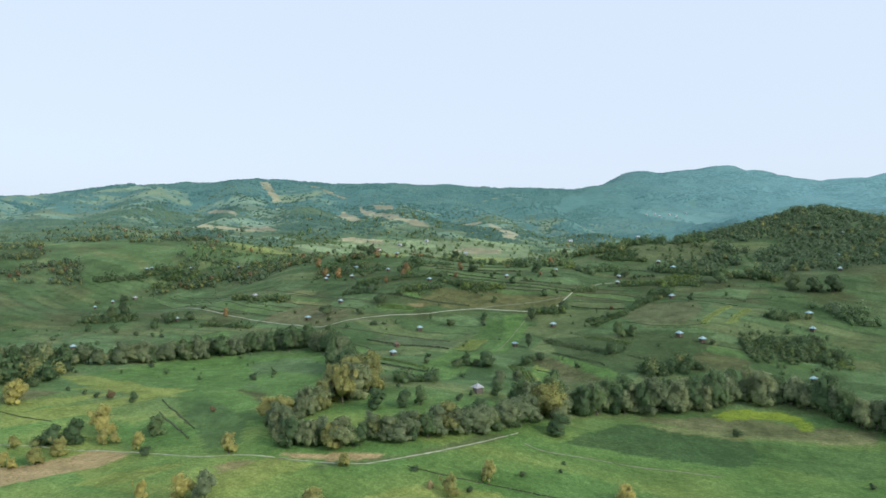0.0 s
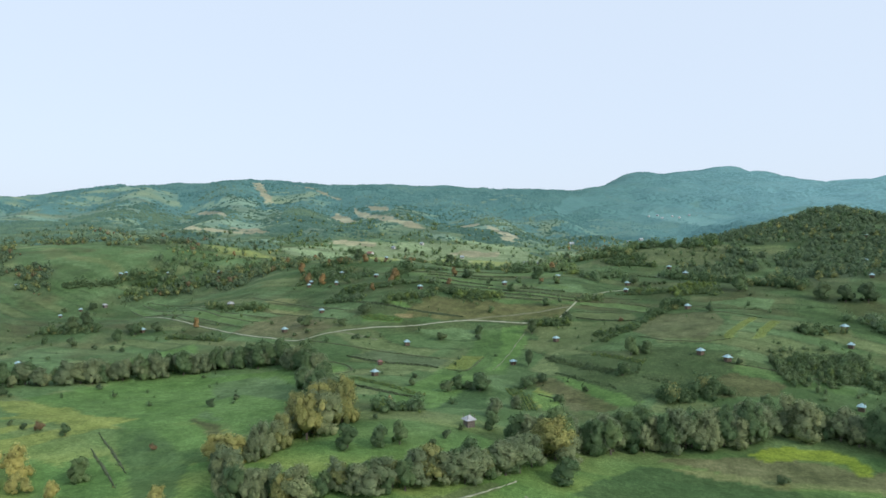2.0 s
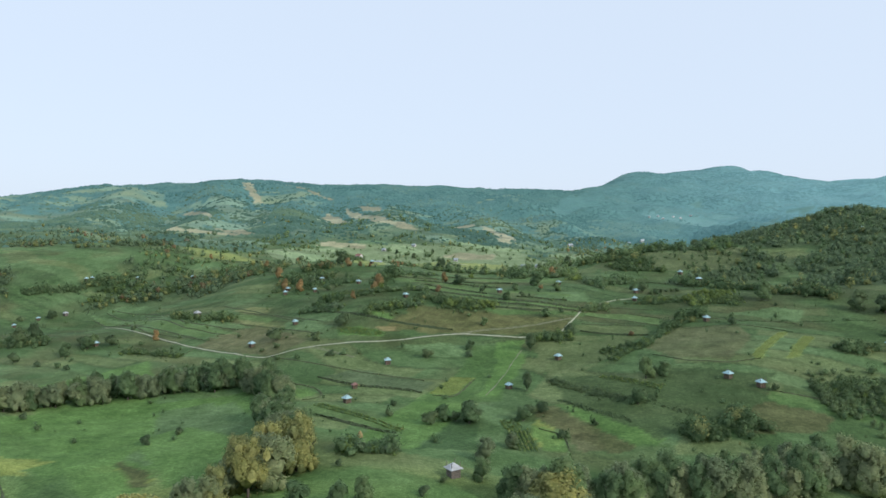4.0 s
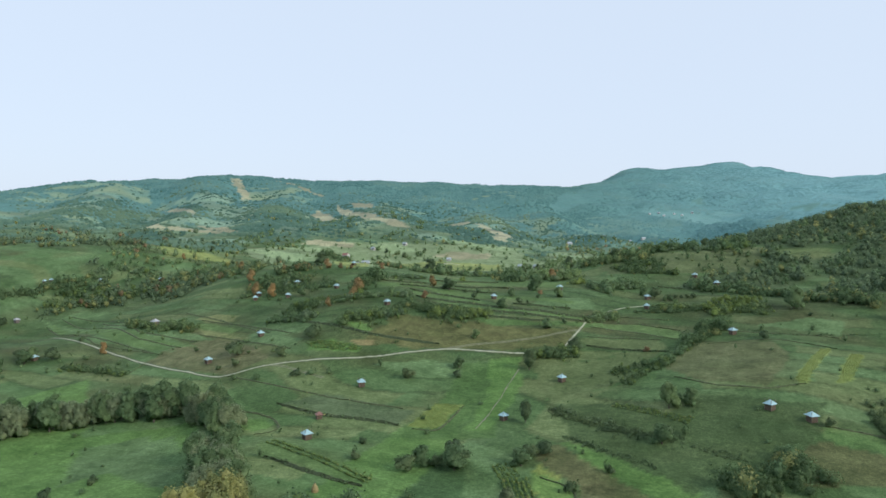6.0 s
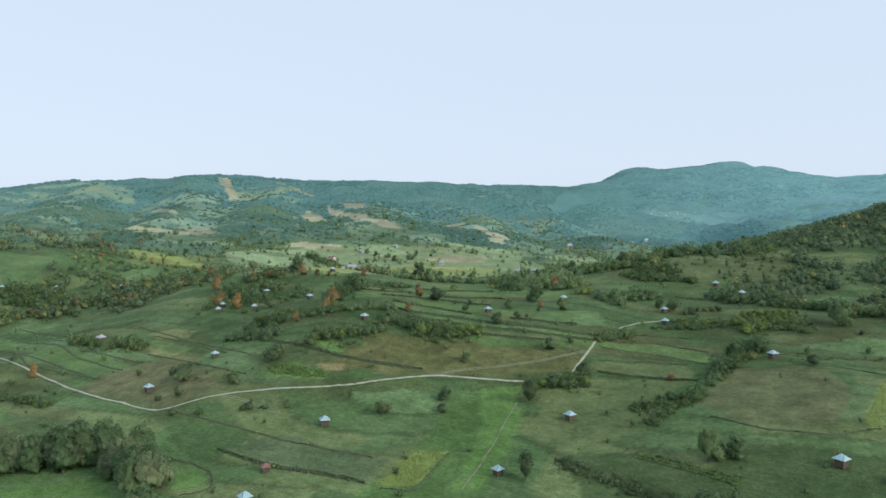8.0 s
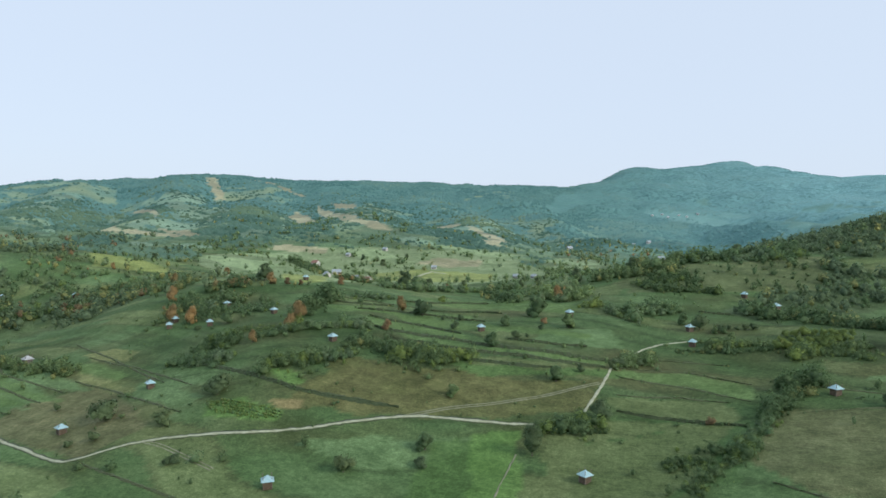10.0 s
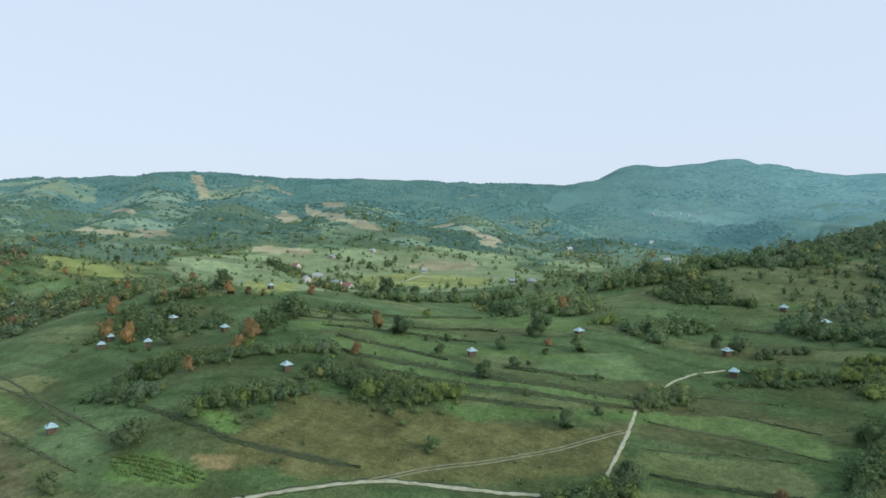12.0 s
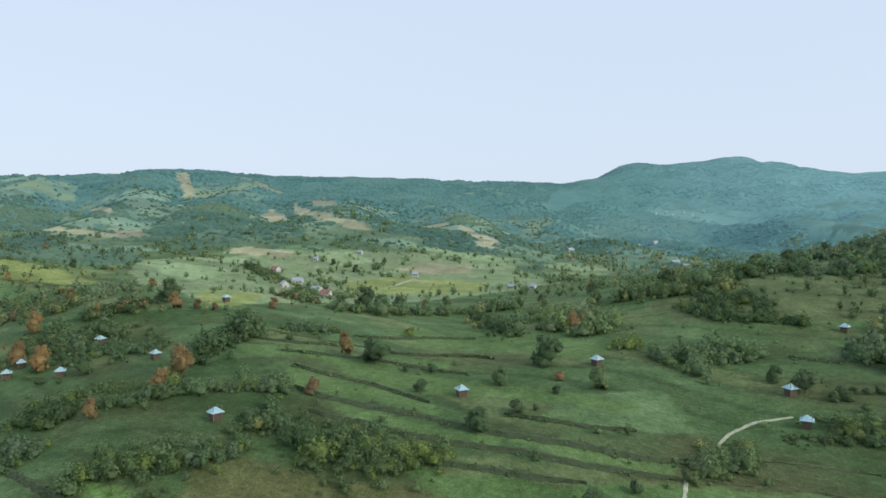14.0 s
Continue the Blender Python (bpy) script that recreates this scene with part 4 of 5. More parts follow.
SOLO_GREEN = [(-209.2, 334.4, 7.4), (-169, 288, 10.5), (-214, 278, 8), (-207, 283, 9), (17.6, 298.1, 8.1), (-47.5, 311.4, 10.3), (-11.9, 341.8, 10.6), (-21.3, 408.7, 7.7), (3.2, 414.7, 5.7), (-68.1, 307.9, 8.1), (-18.1, 298.9, 8.8), (-34, 412.1, 6.4), (-55.5, 310.2, 7.1), (-28.8, 522.6, 5.3), (-21.6, 555.3, 4.4), (5.5, 455.3, 10.3), (8.5, 518.2, 10.9), (75.8, 459.2, 6.1), (57.2, 429, 6.4), (-7.5, 605.4, 5.4), (16.5, 666.5, 9.7), (31.3, 640.3, 9.3), (-41.8, 712.1, 5.1), (-161.7, 661.1, 6.1), (-152.3, 692.1, 6.4), (220.8, 567, 14.5), (233.3, 559, 12.6), (247.9, 557.5, 14.2), (246.5, 631.5, 13.4), (171.3, 595.1, 10.9), (103.6, 636.9, 2.9), (107.7, 636.5, 2.8), (108.6, 627, 2.7), (-377.8, 590.1, 16), (-359.2, 578.4, 10.1), (-385.4, 583.3, 14), (20, 569, 5.5), (-1.3, 643.9, 5), (-317.7, 574.7, 7.2)]
SOLO_YELLOW = [(-120, 258.2, 9.0), (-167.9, 271.1, 8), (-203.1, 267.4, 7.5), (-206.2, 256.5, 8.2), (-228.1, 271.2, 6.7), (-191, 281, 7.7), (-199, 292, 13), (-71.1, 218.8, 7.8), (-68.4, 247.9, 5.3), (-11.8, 248.7, 8.6), (-25.2, 235.8, 7), (38.1, 241, 7.3), (-280.9, 330.8, 6.9), (-271.5, 325.6, 12.9), (-119.9, 219.7, 10.1), (-110.7, 295.4, 12.2), (-119.8, 301.1, 10.8), (-185, 280, 6.5), (-218.6, 253.4, 6.3), (-212.7, 251, 4.3), (-136.1, 220.9, 6.1)]
SOLO_ORANGE = [(71.4, 533, 3.7), (-154.7, 315.2, 3.6), (-225.1, 338.4, 6.3), (-270.8, 580.3, 8.7), (-62, 674.8, 9.8), (-61.6, 627.4, 6.2), (-112.4, 640.4, 13), (-112.9, 627.6, 8.6), (-226, 720.1, 11.5), (-207.5, 684.6, 13.6), (-190.5, 675.5, 11.7), (-126.1, 610.1, 7.3), (-279.2, 824.3, 11.7), (-116, 745.9, 6.3), (32.1, 725.6, 11.9), (56.4, 851.6, 8), (-272.6, 913.3, 8), (-379.7, 897.1, 8.7), (19.1, 648.3, 4.3), (-14.4, 844.3, 5.1), (-50.5, 840.4, 5.8), (-150.1, 733, 6.7), (-139.5, 728.7, 6), (-161.7, 733, 8.4)]
SOLO_WILLOW = [(14.4, 318.5, 17), (10.9, 320.7, 15.2), (19.2, 317.5, 10.7), (-11.6, 364.2, 9.2), (-1.6, 382.8, 7.6)]
SOLO_ORCHARD = [(131.9, 623, 4.1), (135.8, 621.8, 4.1), (139.7, 620.7, 4.1), (143.5, 619.7, 4.1), (147.3, 618.7, 4.1), (151.2, 617.8, 4), (155, 617, 4), (158.8, 616.2, 4), (126.6, 613.9, 4), (130.4, 612.8, 4), (134.1, 611.7, 4), (137.8, 610.6, 4), (141.5, 609.6, 3.9), (145.2, 608.6, 3.9), (148.8, 607.7, 3.9), (152.5, 606.9, 3.9), (121.9, 606, 3.9), (125.6, 604.9, 3.9), (129.2, 603.8, 3.9), (132.8, 602.8, 3.8), (136.4, 601.8, 3.8), (140, 600.8, 3.8), (143.5, 599.9, 3.8), (147.1, 599.1, 3.8)]
SOLO_TALL = [(-111.2, 219.7, 13.3), (-79, 796, 11.5), (-71.2, 797, 8.5), (-63.1, 817.8, 7.6), (-170.4, 744.1, 12.7), (-90.2, 783.9, 6.4), (-38, 865, 6.1), (52.4, 809.1, 12.5), (10.6, 833, 6.3), (23.9, 822.3, 8.9), (-385, 982.8, 7.1), (343.4, 1345.3, 18.3), (211.5, 931.4, 10.1), (229.6, 914.6, 8.9), (97.1, 822.7, 8.7), (-137.6, 1183.6, 9.3), (-161.8, 1141.6, 8.8), (-194.3, 1168.4, 7.8)]
THICKETS_A = [(-107, 579, -84, 578, 13, 5, 0), (-88, 580, -69, 588, 9, 4, 0), (-75, 604, -37, 594, 13, 4, 0), (-52, 588, -30, 587, 14, 4, 0), (-113, 623, -72, 629, 7, 4, 0), (-129, 619, -108, 618, 6, 4, 0), (-158, 618, -138, 614, 12, 5, 0), (-190, 688, -142, 680, 14, 4, 0), (-117, 672, -109, 695, 14, 6, 0), (-150, 637, -121, 631, 8, 2, 0), (60, 669, 92, 687, 16, 5, 0), (54, 600, 66, 603, 6, 3.2, 0), (89, 617, 108, 616, 10, 3, 0)]
THICKETS_B = [(22, 793, 42, 718, 22, 7, 0), (-13, 796, 5, 722, 10, 5, 0), (44, 691, 54, 687, 10, 4, 0), (-86, 772, 4, 837, 10, 6, 0), (66, 797, 114, 774, 26, 7, 0), (97, 728, 130, 718, 7, 4, 0), (-98, 707, -73, 707, 8, 3, 0), (-287, 639, -227, 613, 10, 5, 0), (54, 490, 78, 513, 5, 2, 0), (76, 513, 92, 534, 4, 3, 0), (92, 535, 124, 573, 7, 4.5, 0), (11, 533, 34, 534, 7, 4.2, 0), (46, 588, 66, 599, 8, 3.6, 0), (81, 612, 127, 604, 6, 2, 0)]
THICKETS_C = [(123, 594, 152, 594, 9, 4, 0), (18, 466, 51, 435, 6, 1.7, 3), (-476, 793, -420, 811, 24, 6, 0), (-438, 781, -333, 779, 14, 6, 0), (-312, 361, -284, 368, 22, 11, 1), (-221, 278, -203, 281, 5, 4, 1), (144, 430, 196, 435, 20, 4, 3), (167, 447, 192, 451, 12, 4, 3), (-415, 585, -365, 579, 10, 5, 0), (-282, 558, -229, 534, 6, 3, 0), (-163, 603, -132, 589, 8, 4, 0), (103, 410, 74, 396, 14, 6, 0)]
THICKETS_D = [(142, 443, 169, 442, 16, 4, 3), (-69, 366, -48, 366, 10, 5, 0), (-524, 761, -470, 781, 10, 5, 0), (-441, 757, -340, 791, 10, 5, 0), (-435, 851, -272, 786, 26, 6, 0), (-217, 701, -170, 696, 22, 6, 0), (51, 506, 76, 511, 8, 3, 0), (130, 546, 218, 549, 3, 1, 0), (112, 616, 157, 599, 6, 2.2, 0), (153, 443, 198, 427, 20, 5, 0), (234, 525, 239, 488, 16, 6, 0), (175, 488, 202, 497, 8, 5, 0), (130, 612, 151, 585, 7, 2.5, 0)]
THICKETS_E = [(20, 462, 36, 447, 4, 1.5, 3), (36, 445, 52, 437, 5, 1.3, 3), (52, 437, 84, 417, 6, 1, 3), (22, 438, 50, 412, 4, 1, 3), (140, 674, 214, 595, 14, 7, 0), (-31, 584, -16, 588, 8, 3.5, 0), (173, 786, 211, 806, 16, 6, 0), (-114, 655, -114, 711, 9, 5, 0), (89, 740, 120, 751, 12, 4, 0), (125, 799, 164, 799, 20, 6, 0), (97, 823, 125, 799, 16, 6, 0), (-334, 832, -240, 760, 20, 6, 2), (-205, 731, -180, 740, 18, 5, 2), (-282, 1134, -217, 1056, 16, 6, 0), (-183, 979, -166, 1025, 8, 4, 0), (-133, 804, -106, 787, 8, 4, 2)]
TRACK_MAIN = [(-365, 648), (-320, 617), (-275.6, 586.8), (-231.7, 556.9), (-202.9, 540), (-177.6, 525.7), (-161, 516.8), (-152, 518.8), (-139.1, 525.1), (-131.2, 526.8), (-99.9, 527.5), (-73, 532.7), (-46, 539.6), (-32.1, 542), (-12.3, 539.8), (9.8, 537.6), (21.8, 535.7)]
TRACK_BRANCH = [(-38.4, 541), (-26, 546.5), (-2, 552.5), (19, 559.5), (31.5, 565.5), (38.5, 570)]
TRACK_UP = [(26.5, 540), (29.3, 547), (33.6, 556), (37.6, 565), (40, 572), (42.5, 579), (46, 590)]
TRACK_MOWN = [(3, 519), (-2, 503), (-6, 485), (-11, 466), (-16, 449)]
TRACK_FAR = [(58, 605.2), (64.3, 614.3), (73.5, 622.4), (81.2, 625.6), (89.1, 627.9)]
TRACK_RIVER = [(-253.6, 272.8), (-221.8, 275.5), (-186.1, 272.2), (-160, 264.5), (-135.5, 257.2), (-115.2, 255.7), (-94.9, 253), (-75.5, 250.6), (-59.8, 251.6), (-41.1, 261.8), (-13.1, 280.4), (-0.6, 294.2)]
TRACK_MEADOW = [(2, 284), (9, 279), (36, 278), (61, 275), (81, 271)]
TRACK_SIDE = [(-135.9, 526.2), (-127.7, 522.9), (-118.5, 517.5), (-98.9, 505.7)]
TRACK_VALLEY = [(-117.9, 965.9), (-109.9, 1060), (-94.9, 1114.6), (-75.1, 1099.4)]
BANKS_A = [
    (2.2, [(-76, 654), (-65, 649), (-46, 643), (-34, 633), (-23, 623)]),
    (2.8, [(-69, 632), (-56, 625), (-43, 620), (-30, 615), (-20, 611), (-5, 604), (11, 599), (22, 597), (35, 595), (49, 595)]),
    (2.6, [(-59, 613), (-42, 607), (-27, 600), (-13, 597), (2, 594), (11, 591), (21, 588), (43, 586)]),
    (2.4, [(-32, 590), (-18, 587), (-9, 586), (4, 583), (20, 580)]),
    (2.0, [(-87, 672), (-71, 672), (-52, 671), (-39, 666), (-25, 660), (-12, 656)]),
    (1.8, [(-65, 702), (-47, 706), (-26, 713), (-12, 714)]),
    (1.8, [(-45, 681), (-31, 681), (-13, 680), (-3, 674)]),
    (1.8, [(0, 616), (9, 613), (18, 611), (24, 609), (38, 609)]),
    (1.8, [(-107, 689), (-86, 685), (-68, 687)]),
    (3, [(107, 678), (116, 675), (125, 672)]),
    (1.5, [(67, 599), (75, 599), (95, 592)]),
    (1.5, [(-156, 516), (-122, 498), (-91, 484), (-50, 470)])]
BANKS_B = [(1.2, [(-167, 493), (-129, 470), (-111, 462)]),
    (1.5, [(-132, 469), (-120, 467), (-108, 459), (-102, 449), (-104, 444), (-112, 442)]),
    (1.8, [(-113, 475), (-88, 463), (-54, 452), (-48, 449)]),
    (1.8, [(-142, 590), (-112, 571), (-88, 557), (-62, 551), (-41, 546)]),
    (1.3, [(76, 490), (91, 475), (110, 468), (128, 472)]),
    (1.6, [(-412, 733), (-342, 680), (-260, 604), (-215, 578)]),
    (1.6, [(-413, 714), (-316, 626), (-266, 594), (-234, 574)]),
    (1.6, [(-354, 705), (-268, 620), (-209, 588)]),
    (1.4, [(-405, 737), (-351, 711), (-265, 631)])]
BANKS_C = [(1.3, [(-225, 553), (-227, 545), (-227, 534)]),
    (1.8, [(-96, 415), (-74, 401), (-51, 390)]),
    (1.3, [(-43, 448), (-32, 447), (-23, 478)]),
    (1.2, [(115, 562), (135, 551), (174, 542)]),
    (1.2, [(104, 536), (139, 535), (163, 521)]),
    (1.5, [(118, 438), (143, 433), (177, 422)]),
    (0.4, [(-44, 253), (-26, 248), (-4, 244), (16, 240)]),
    (0.7, [(-270, 312), (-253, 307), (-234, 303)]),
    (1.3, [(-401, 704), (-288, 598), (-225, 569)]),
    (1.5, [(-258, 665), (-212, 629), (-156, 580)]),
    (1.2, [(-461, 621), (-421, 612), (-371, 602)]),
    (1.2, [(10, 406), (21, 399), (22, 382)])]
BANKS_D = [(1.3, [(-194, 337), (-175, 318), (-153, 293)]),
    (1.3, [(-187, 321), (-169, 302), (-148, 279)]),
    (1.5, [(47, 578), (61, 573), (74, 566), (92, 549)]),
    (1.4, [(43, 560), (67, 558), (83, 550)]),
    (1.7, [(41, 547), (57, 541), (72, 534), (83, 529)]),
    (1.4, [(49, 588), (77, 585), (99, 568)]),
    (1.4, [(-229, 635), (-184, 607), (-138, 570)]),
    (1.4, [(-214, 601), (-183, 584), (-159, 565), (-131, 546)]),
    (1.5, [(-104, 702), (-73, 693), (-35, 681)])]
CROP_PLOTS = [[(-45, 450), (-37, 480), (-23, 481), (-33, 449)], [(123, 474), (154, 520), (160, 521), (128, 473)], [(140, 473), (166, 515), (172, 513), (148, 476)]]
GARDEN_PLOTS = [[(42, 465), (47, 466), (74, 447), (70, 443)], [(-106, 433), (-98, 435), (-49, 400), (-50, 391)], [(-5, 402), (6, 406), (10, 381), (1, 379)], [(-8, 413), (-1, 417), (3, 406), (-5, 402)], [(-123, 552), (-111, 551), (-88, 543), (-86, 538), (-98, 536), (-117, 543)]]

rnd = random.Random(11)


def along(points, step):
    """Places at even steps along a line of points, with the way's direction."""
    left = 0.0
    for (x0, y0), (x1, y1) in zip(points, points[1:]):
        long = math.hypot(x1 - x0, y1 - y0)
        while left < long:
            s = left / long
            yield x0 + (x1 - x0) * s, y0 + (y1 - y0) * s, (x1 - x0) / long, (y1 - y0) / long
            left += step
        left -= long


def tree_row(points, step, stocks, low, high, deep, back=0.0):
    """Trees in a loose double row beside a line; each lies on the line's far side by up to deep metres."""
    for x, y, dx, dy in along(points, step):
        side = back + rnd.uniform(0, deep)
        slide = rnd.uniform(-0.3, 0.3) * step
        nx, ny = -dy, dx
        rnd.choice(stocks).put(x + nx * side + dx * slide, y + ny * side + dy * slide, rnd.uniform(low, high))


tree_row(RIVER_ROW_WEST[:5], 3.6, [WILLOWS, RIVER_GREEN, RIVER_LOW], 11, 15, 10, 3)
tree_row(RIVER_ROW_WEST[4:], 2.2, [WILLOWS, WILLOWS, RIVER_GREEN], 14, 19, 12, 3)
tree_row(RIVER_BEND[:3], 2.0, [WILLOWS, WILLOWS, RIVER_GREEN], 13, 18, 14, -7)
tree_row(RIVER_BEND[2:5], 3.4, [RIVER_GOLD, RIVER_GOLD, RIVER_GOLD, WILLOWS], 16, 23, 13, -7)
tree_row(RIVER_BEND[4:], 2.8, [WILLOWS, WILLOWS, RIVER_GOLD], 12, 17, 12, -7)
tree_row(RIVER_LOOP[:3], 2.6, [WILLOWS, WILLOWS, RIVER_GREEN], 12, 16, 9, 1)
tree_row(RIVER_LOOP[2:], 2.5, [RIVER_LOW, RIVER_LOW, RIVER_GREEN, RIVER_OLIVE], 8.5, 12.5, 8, 2)
tree_row(RIVER_ROW_EAST, 3.0, [WILLOWS, WILLOWS, RIVER_GREEN], 16, 22, 11, 3)
tree_row(RIVER_ROW_BACK, 6.0, [WILLOWS, RIVER_GREEN], 8, 12, 8, 0)
for x, y, h in SOLO_DARK + SOLO_DARK2:
    (BUSHES if h < 7 else GREENS).put(x, y, h)
for x, y, h in SOLO_GREEN:
    (SLIMS if abs(x - 5.5) < 4 and 450 < y < 520 else FRESHES if abs(x + 42) < 2 and y > 700 else GREENS if h < 12 else TALLS).put(x, y, h)
for x, y, h in SOLO_WILLOW:
    (RIVER_OLIVE if h > 12 else RIVER_LOW).put(x, y, h)
RIVER_GREEN.put(66, 457, 12)
for x, y, h in ((133, 357, 15), (138, 354, 14), (128, 359, 17), (143, 349, 14)):
    WILLOWS.put(x, y, h)
for x, y, h in SOLO_ORCHARD:
    FRESHES.put(x, y, h)
for x, y, h in SOLO_YELLOW:
    YELLOWS.put(x, y, h)
for x, y, h in SOLO_ORANGE:
    (RUSTS if h < 7 and y < 420 or h < 5.2 and y < 700 else RUST_TREES if y > 720 and h < 8 or h < 6.5 else ORANGES).put(x, y, h * 0.98)
RIVER_LOW.put(SOLO_TALL[0][0], SOLO_TALL[0][1], 13)
for x, y, h in SOLO_TALL[1:]:
    TALLS.put(x, y, h)


def joined(places, forms, rng, kinds=1):
    """Arrays of one mesh out of many turned and sized copies of a few forms: vertices, triangles, normals, slots. places: x, y, z, height."""
    places = np.asarray(places, float)
    which = rng.randint(0, len(forms), len(places))
    vs, fs, ns, ks, base = [], [], [], [], 0
    for k, (v, f, q) in enumerate(forms):
        p = places[which == k]
        n = len(p)
        if not n:
            continue
        a, size = rng.uniform(0, 6.28, n), rng.uniform(0.8, 1.25, (n, 2))
        c, s, o = np.cos(a), np.sin(a), np.zeros(n)
        turn = np.stack([np.stack([c, s, o], 1), np.stack([-s, c, o], 1), np.stack([o, o, o + 1], 1)], 1)
        scale = np.c_[size, np.ones(n)] * p[:, 3:4]
        vs.append(((v @ turn) * scale[:, None] + p[:, None, :3]).reshape(-1, 3))
        ns.append((q @ turn).reshape(-1, 3))
        fs.append((f[None] + base + len(v) * np.arange(n)[:, None, None]).reshape(-1, 3))
        ks.append(np.repeat(np.minimum(rng.exponential(0.75, n).astype(int), kinds - 1), len(f)))
        base += len(v) * n
    return np.concatenate(vs), np.concatenate(fs), np.concatenate(ns), np.concatenate(ks)


def crown_forms(count):
    """Simple full crowns for trees far off."""
    out = []
    for k in range(count):
        rng = np.random.RandomState(70 + k)
        wide = rng.uniform(0.2, 0.32)
        lobes = [(np.array((0, 0, 0.5)), (wide, wide, 0.42))]
        for i in range(3):
            a = rng.uniform(0, 6.28)
            lobes.append((np.array((0.7 * wide * math.cos(a), 0.7 * wide * math.sin(a), rng.uniform(0.3, 0.7))), (0.16, 0.16, 0.18)))
        out.append(leaf_cloud(lobes, 44, 0.085, rng))
    return out


def dome_forms(count, leaves, size, seed):
    """Rounded leafy shrubs and small trees of unit height: one uneven mass with sprays all over it."""
    out = []
    for k in range(count):
        rng = np.random.RandomState(seed + k)
        wide, mid = (rng.uniform(0.27, 0.36), 0.52) if k % 3 == 2 else (rng.uniform(0.42, 0.58), 0.4)
        r = np.array((wide, wide * rng.uniform(0.85, 1.2), 0.5))
        knobs = rng.normal(size=(7, 3)) + (0, 0, 0.35)
        knobs /= np.linalg.norm(knobs, axis=1, keepdims=True)

        def swell(d):
            return 0.74 + 0.38 * np.clip((d @ knobs.T - 0.72) / 0.28, 0, 1).max(1)

        d = rng.normal(size=(leaves, 3)) + (0, 0, 0.3)
        d /= np.linalg.norm(d, axis=1, keepdims=True)
        p = d * r * (swell(d) * (0.6 + 0.66 * rng.uniform(0, 1, leaves) ** 0.8))[:, None] + (0, 0, mid)
        nrm = d + rng.normal(scale=0.55, size=d.shape)
        nrm /= np.linalg.norm(nrm, axis=1, keepdims=True)
        a = np.cross(nrm, rng.normal(size=d.shape))
        a /= np.linalg.norm(a, axis=1, keepdims=True)
        b = np.cross(nrm, a)
        s = size * rng.uniform(0.65, 1.35, (leaves, 1))
        leaf = np.stack([p - a * s, p + a * s * 0.5 - b * s * 0.85, p + a * s * 0.5 + b * s * 0.85 + nrm * s * 0.4], 1).reshape(-1, 3)
        v, f = ICO1
        q = np.r_[v + (0, 0, 0.5), np.repeat(d + 0.75 * nrm + (0, 0, 0.5), 3, 0)]
        out.append((np.r_[v * r * swell(v)[:, None] * 0.64 + (0, 0, mid - 0.05), leaf], np.r_[f, len(v) + np.arange(3 * leaves).reshape(-1, 3)], q / np.linalg.norm(q, axis=1, keepdims=True)))
    return out


SHRUBS = dome_forms(9, 76, 0.09, 400)
FAR_TREES = dome_forms(4, 34, 0.13, 430) + crown_forms(4)
NEAR_SHRUBS = dome_forms(14, 150, 0.066, 460)
TUFTS = dome_forms(4, 14, 0.17, 490)


def thicket(x0, y0, x1, y1, wide, high, kind, index):
    rng = np.random.RandomState(100 + index)
    long = math.hypot(x1 - x0, y1 - y0) + 2
    count = int(min(300, max(14, long * wide / (high * high * 0.085))))
    s, t = rng.uniform(-0.06, 1.06, count), rng.normal(scale=1.0, size=count) * np.where(rng.rand(count) < 0.16, 0.62, 0.27) * wide
    x, y = x0 + (x1 - x0) * s - (y1 - y0) / long * t, y0 + (y1 - y0) * s + (x1 - x0) / long * t
    h = high * (0.25 + 0.85 * rng.uniform(0, 1, count) ** 1.5) * (0.75 + 0.4 * (waves(x, y, 22, index % 20) > 0)) * np.where(rng.rand(count) < 0.09, rng.uniform(1.3, 1.75, count), 1.0)
    free = np.all([np.hypot(x - bx, y - by) > 6.5 for bx, by in BARNS + FAR_BARNS], axis=0)
    free &= waves(x, y, 16, index % 25) > -0.75
    x, y, h = x[free], y[free], h[free]
    mats = (M_SCRUB, M_OLIVE, M_YELLOW) if kind == 1 else (M_DARK, M_SCRUB, M_GREEN) if kind == 3 else (M_SCRUB, M_OLIVE, M_ORANGE) if kind else ((M_SCRUB, M_BRIGHT, M_GREEN), (M_GREEN, M_HILLWOOD, M_BRIGHT), (M_SCRUB, M_GREEN, M_OLIVE))[index % 3]
    v, f, q, slots = joined(np.stack([x, y, height(x, y) - 0.15, h], 1), NEAR_SHRUBS if y0 < 665 and abs(x0) < 200 else SHRUBS, rng, 3)
    tagged(new("thicket", mesh_from("thicket", v, f, mats, normals=q, slots=slots)), "dense thicket of mixed green scrub between the meadows", "thicket", "thickets on the slopes", "stuff")


for k, row in enumerate(THICKETS_A + THICKETS_B + THICKETS_C + THICKETS_D + THICKETS_E):
    thicket(*row, k)


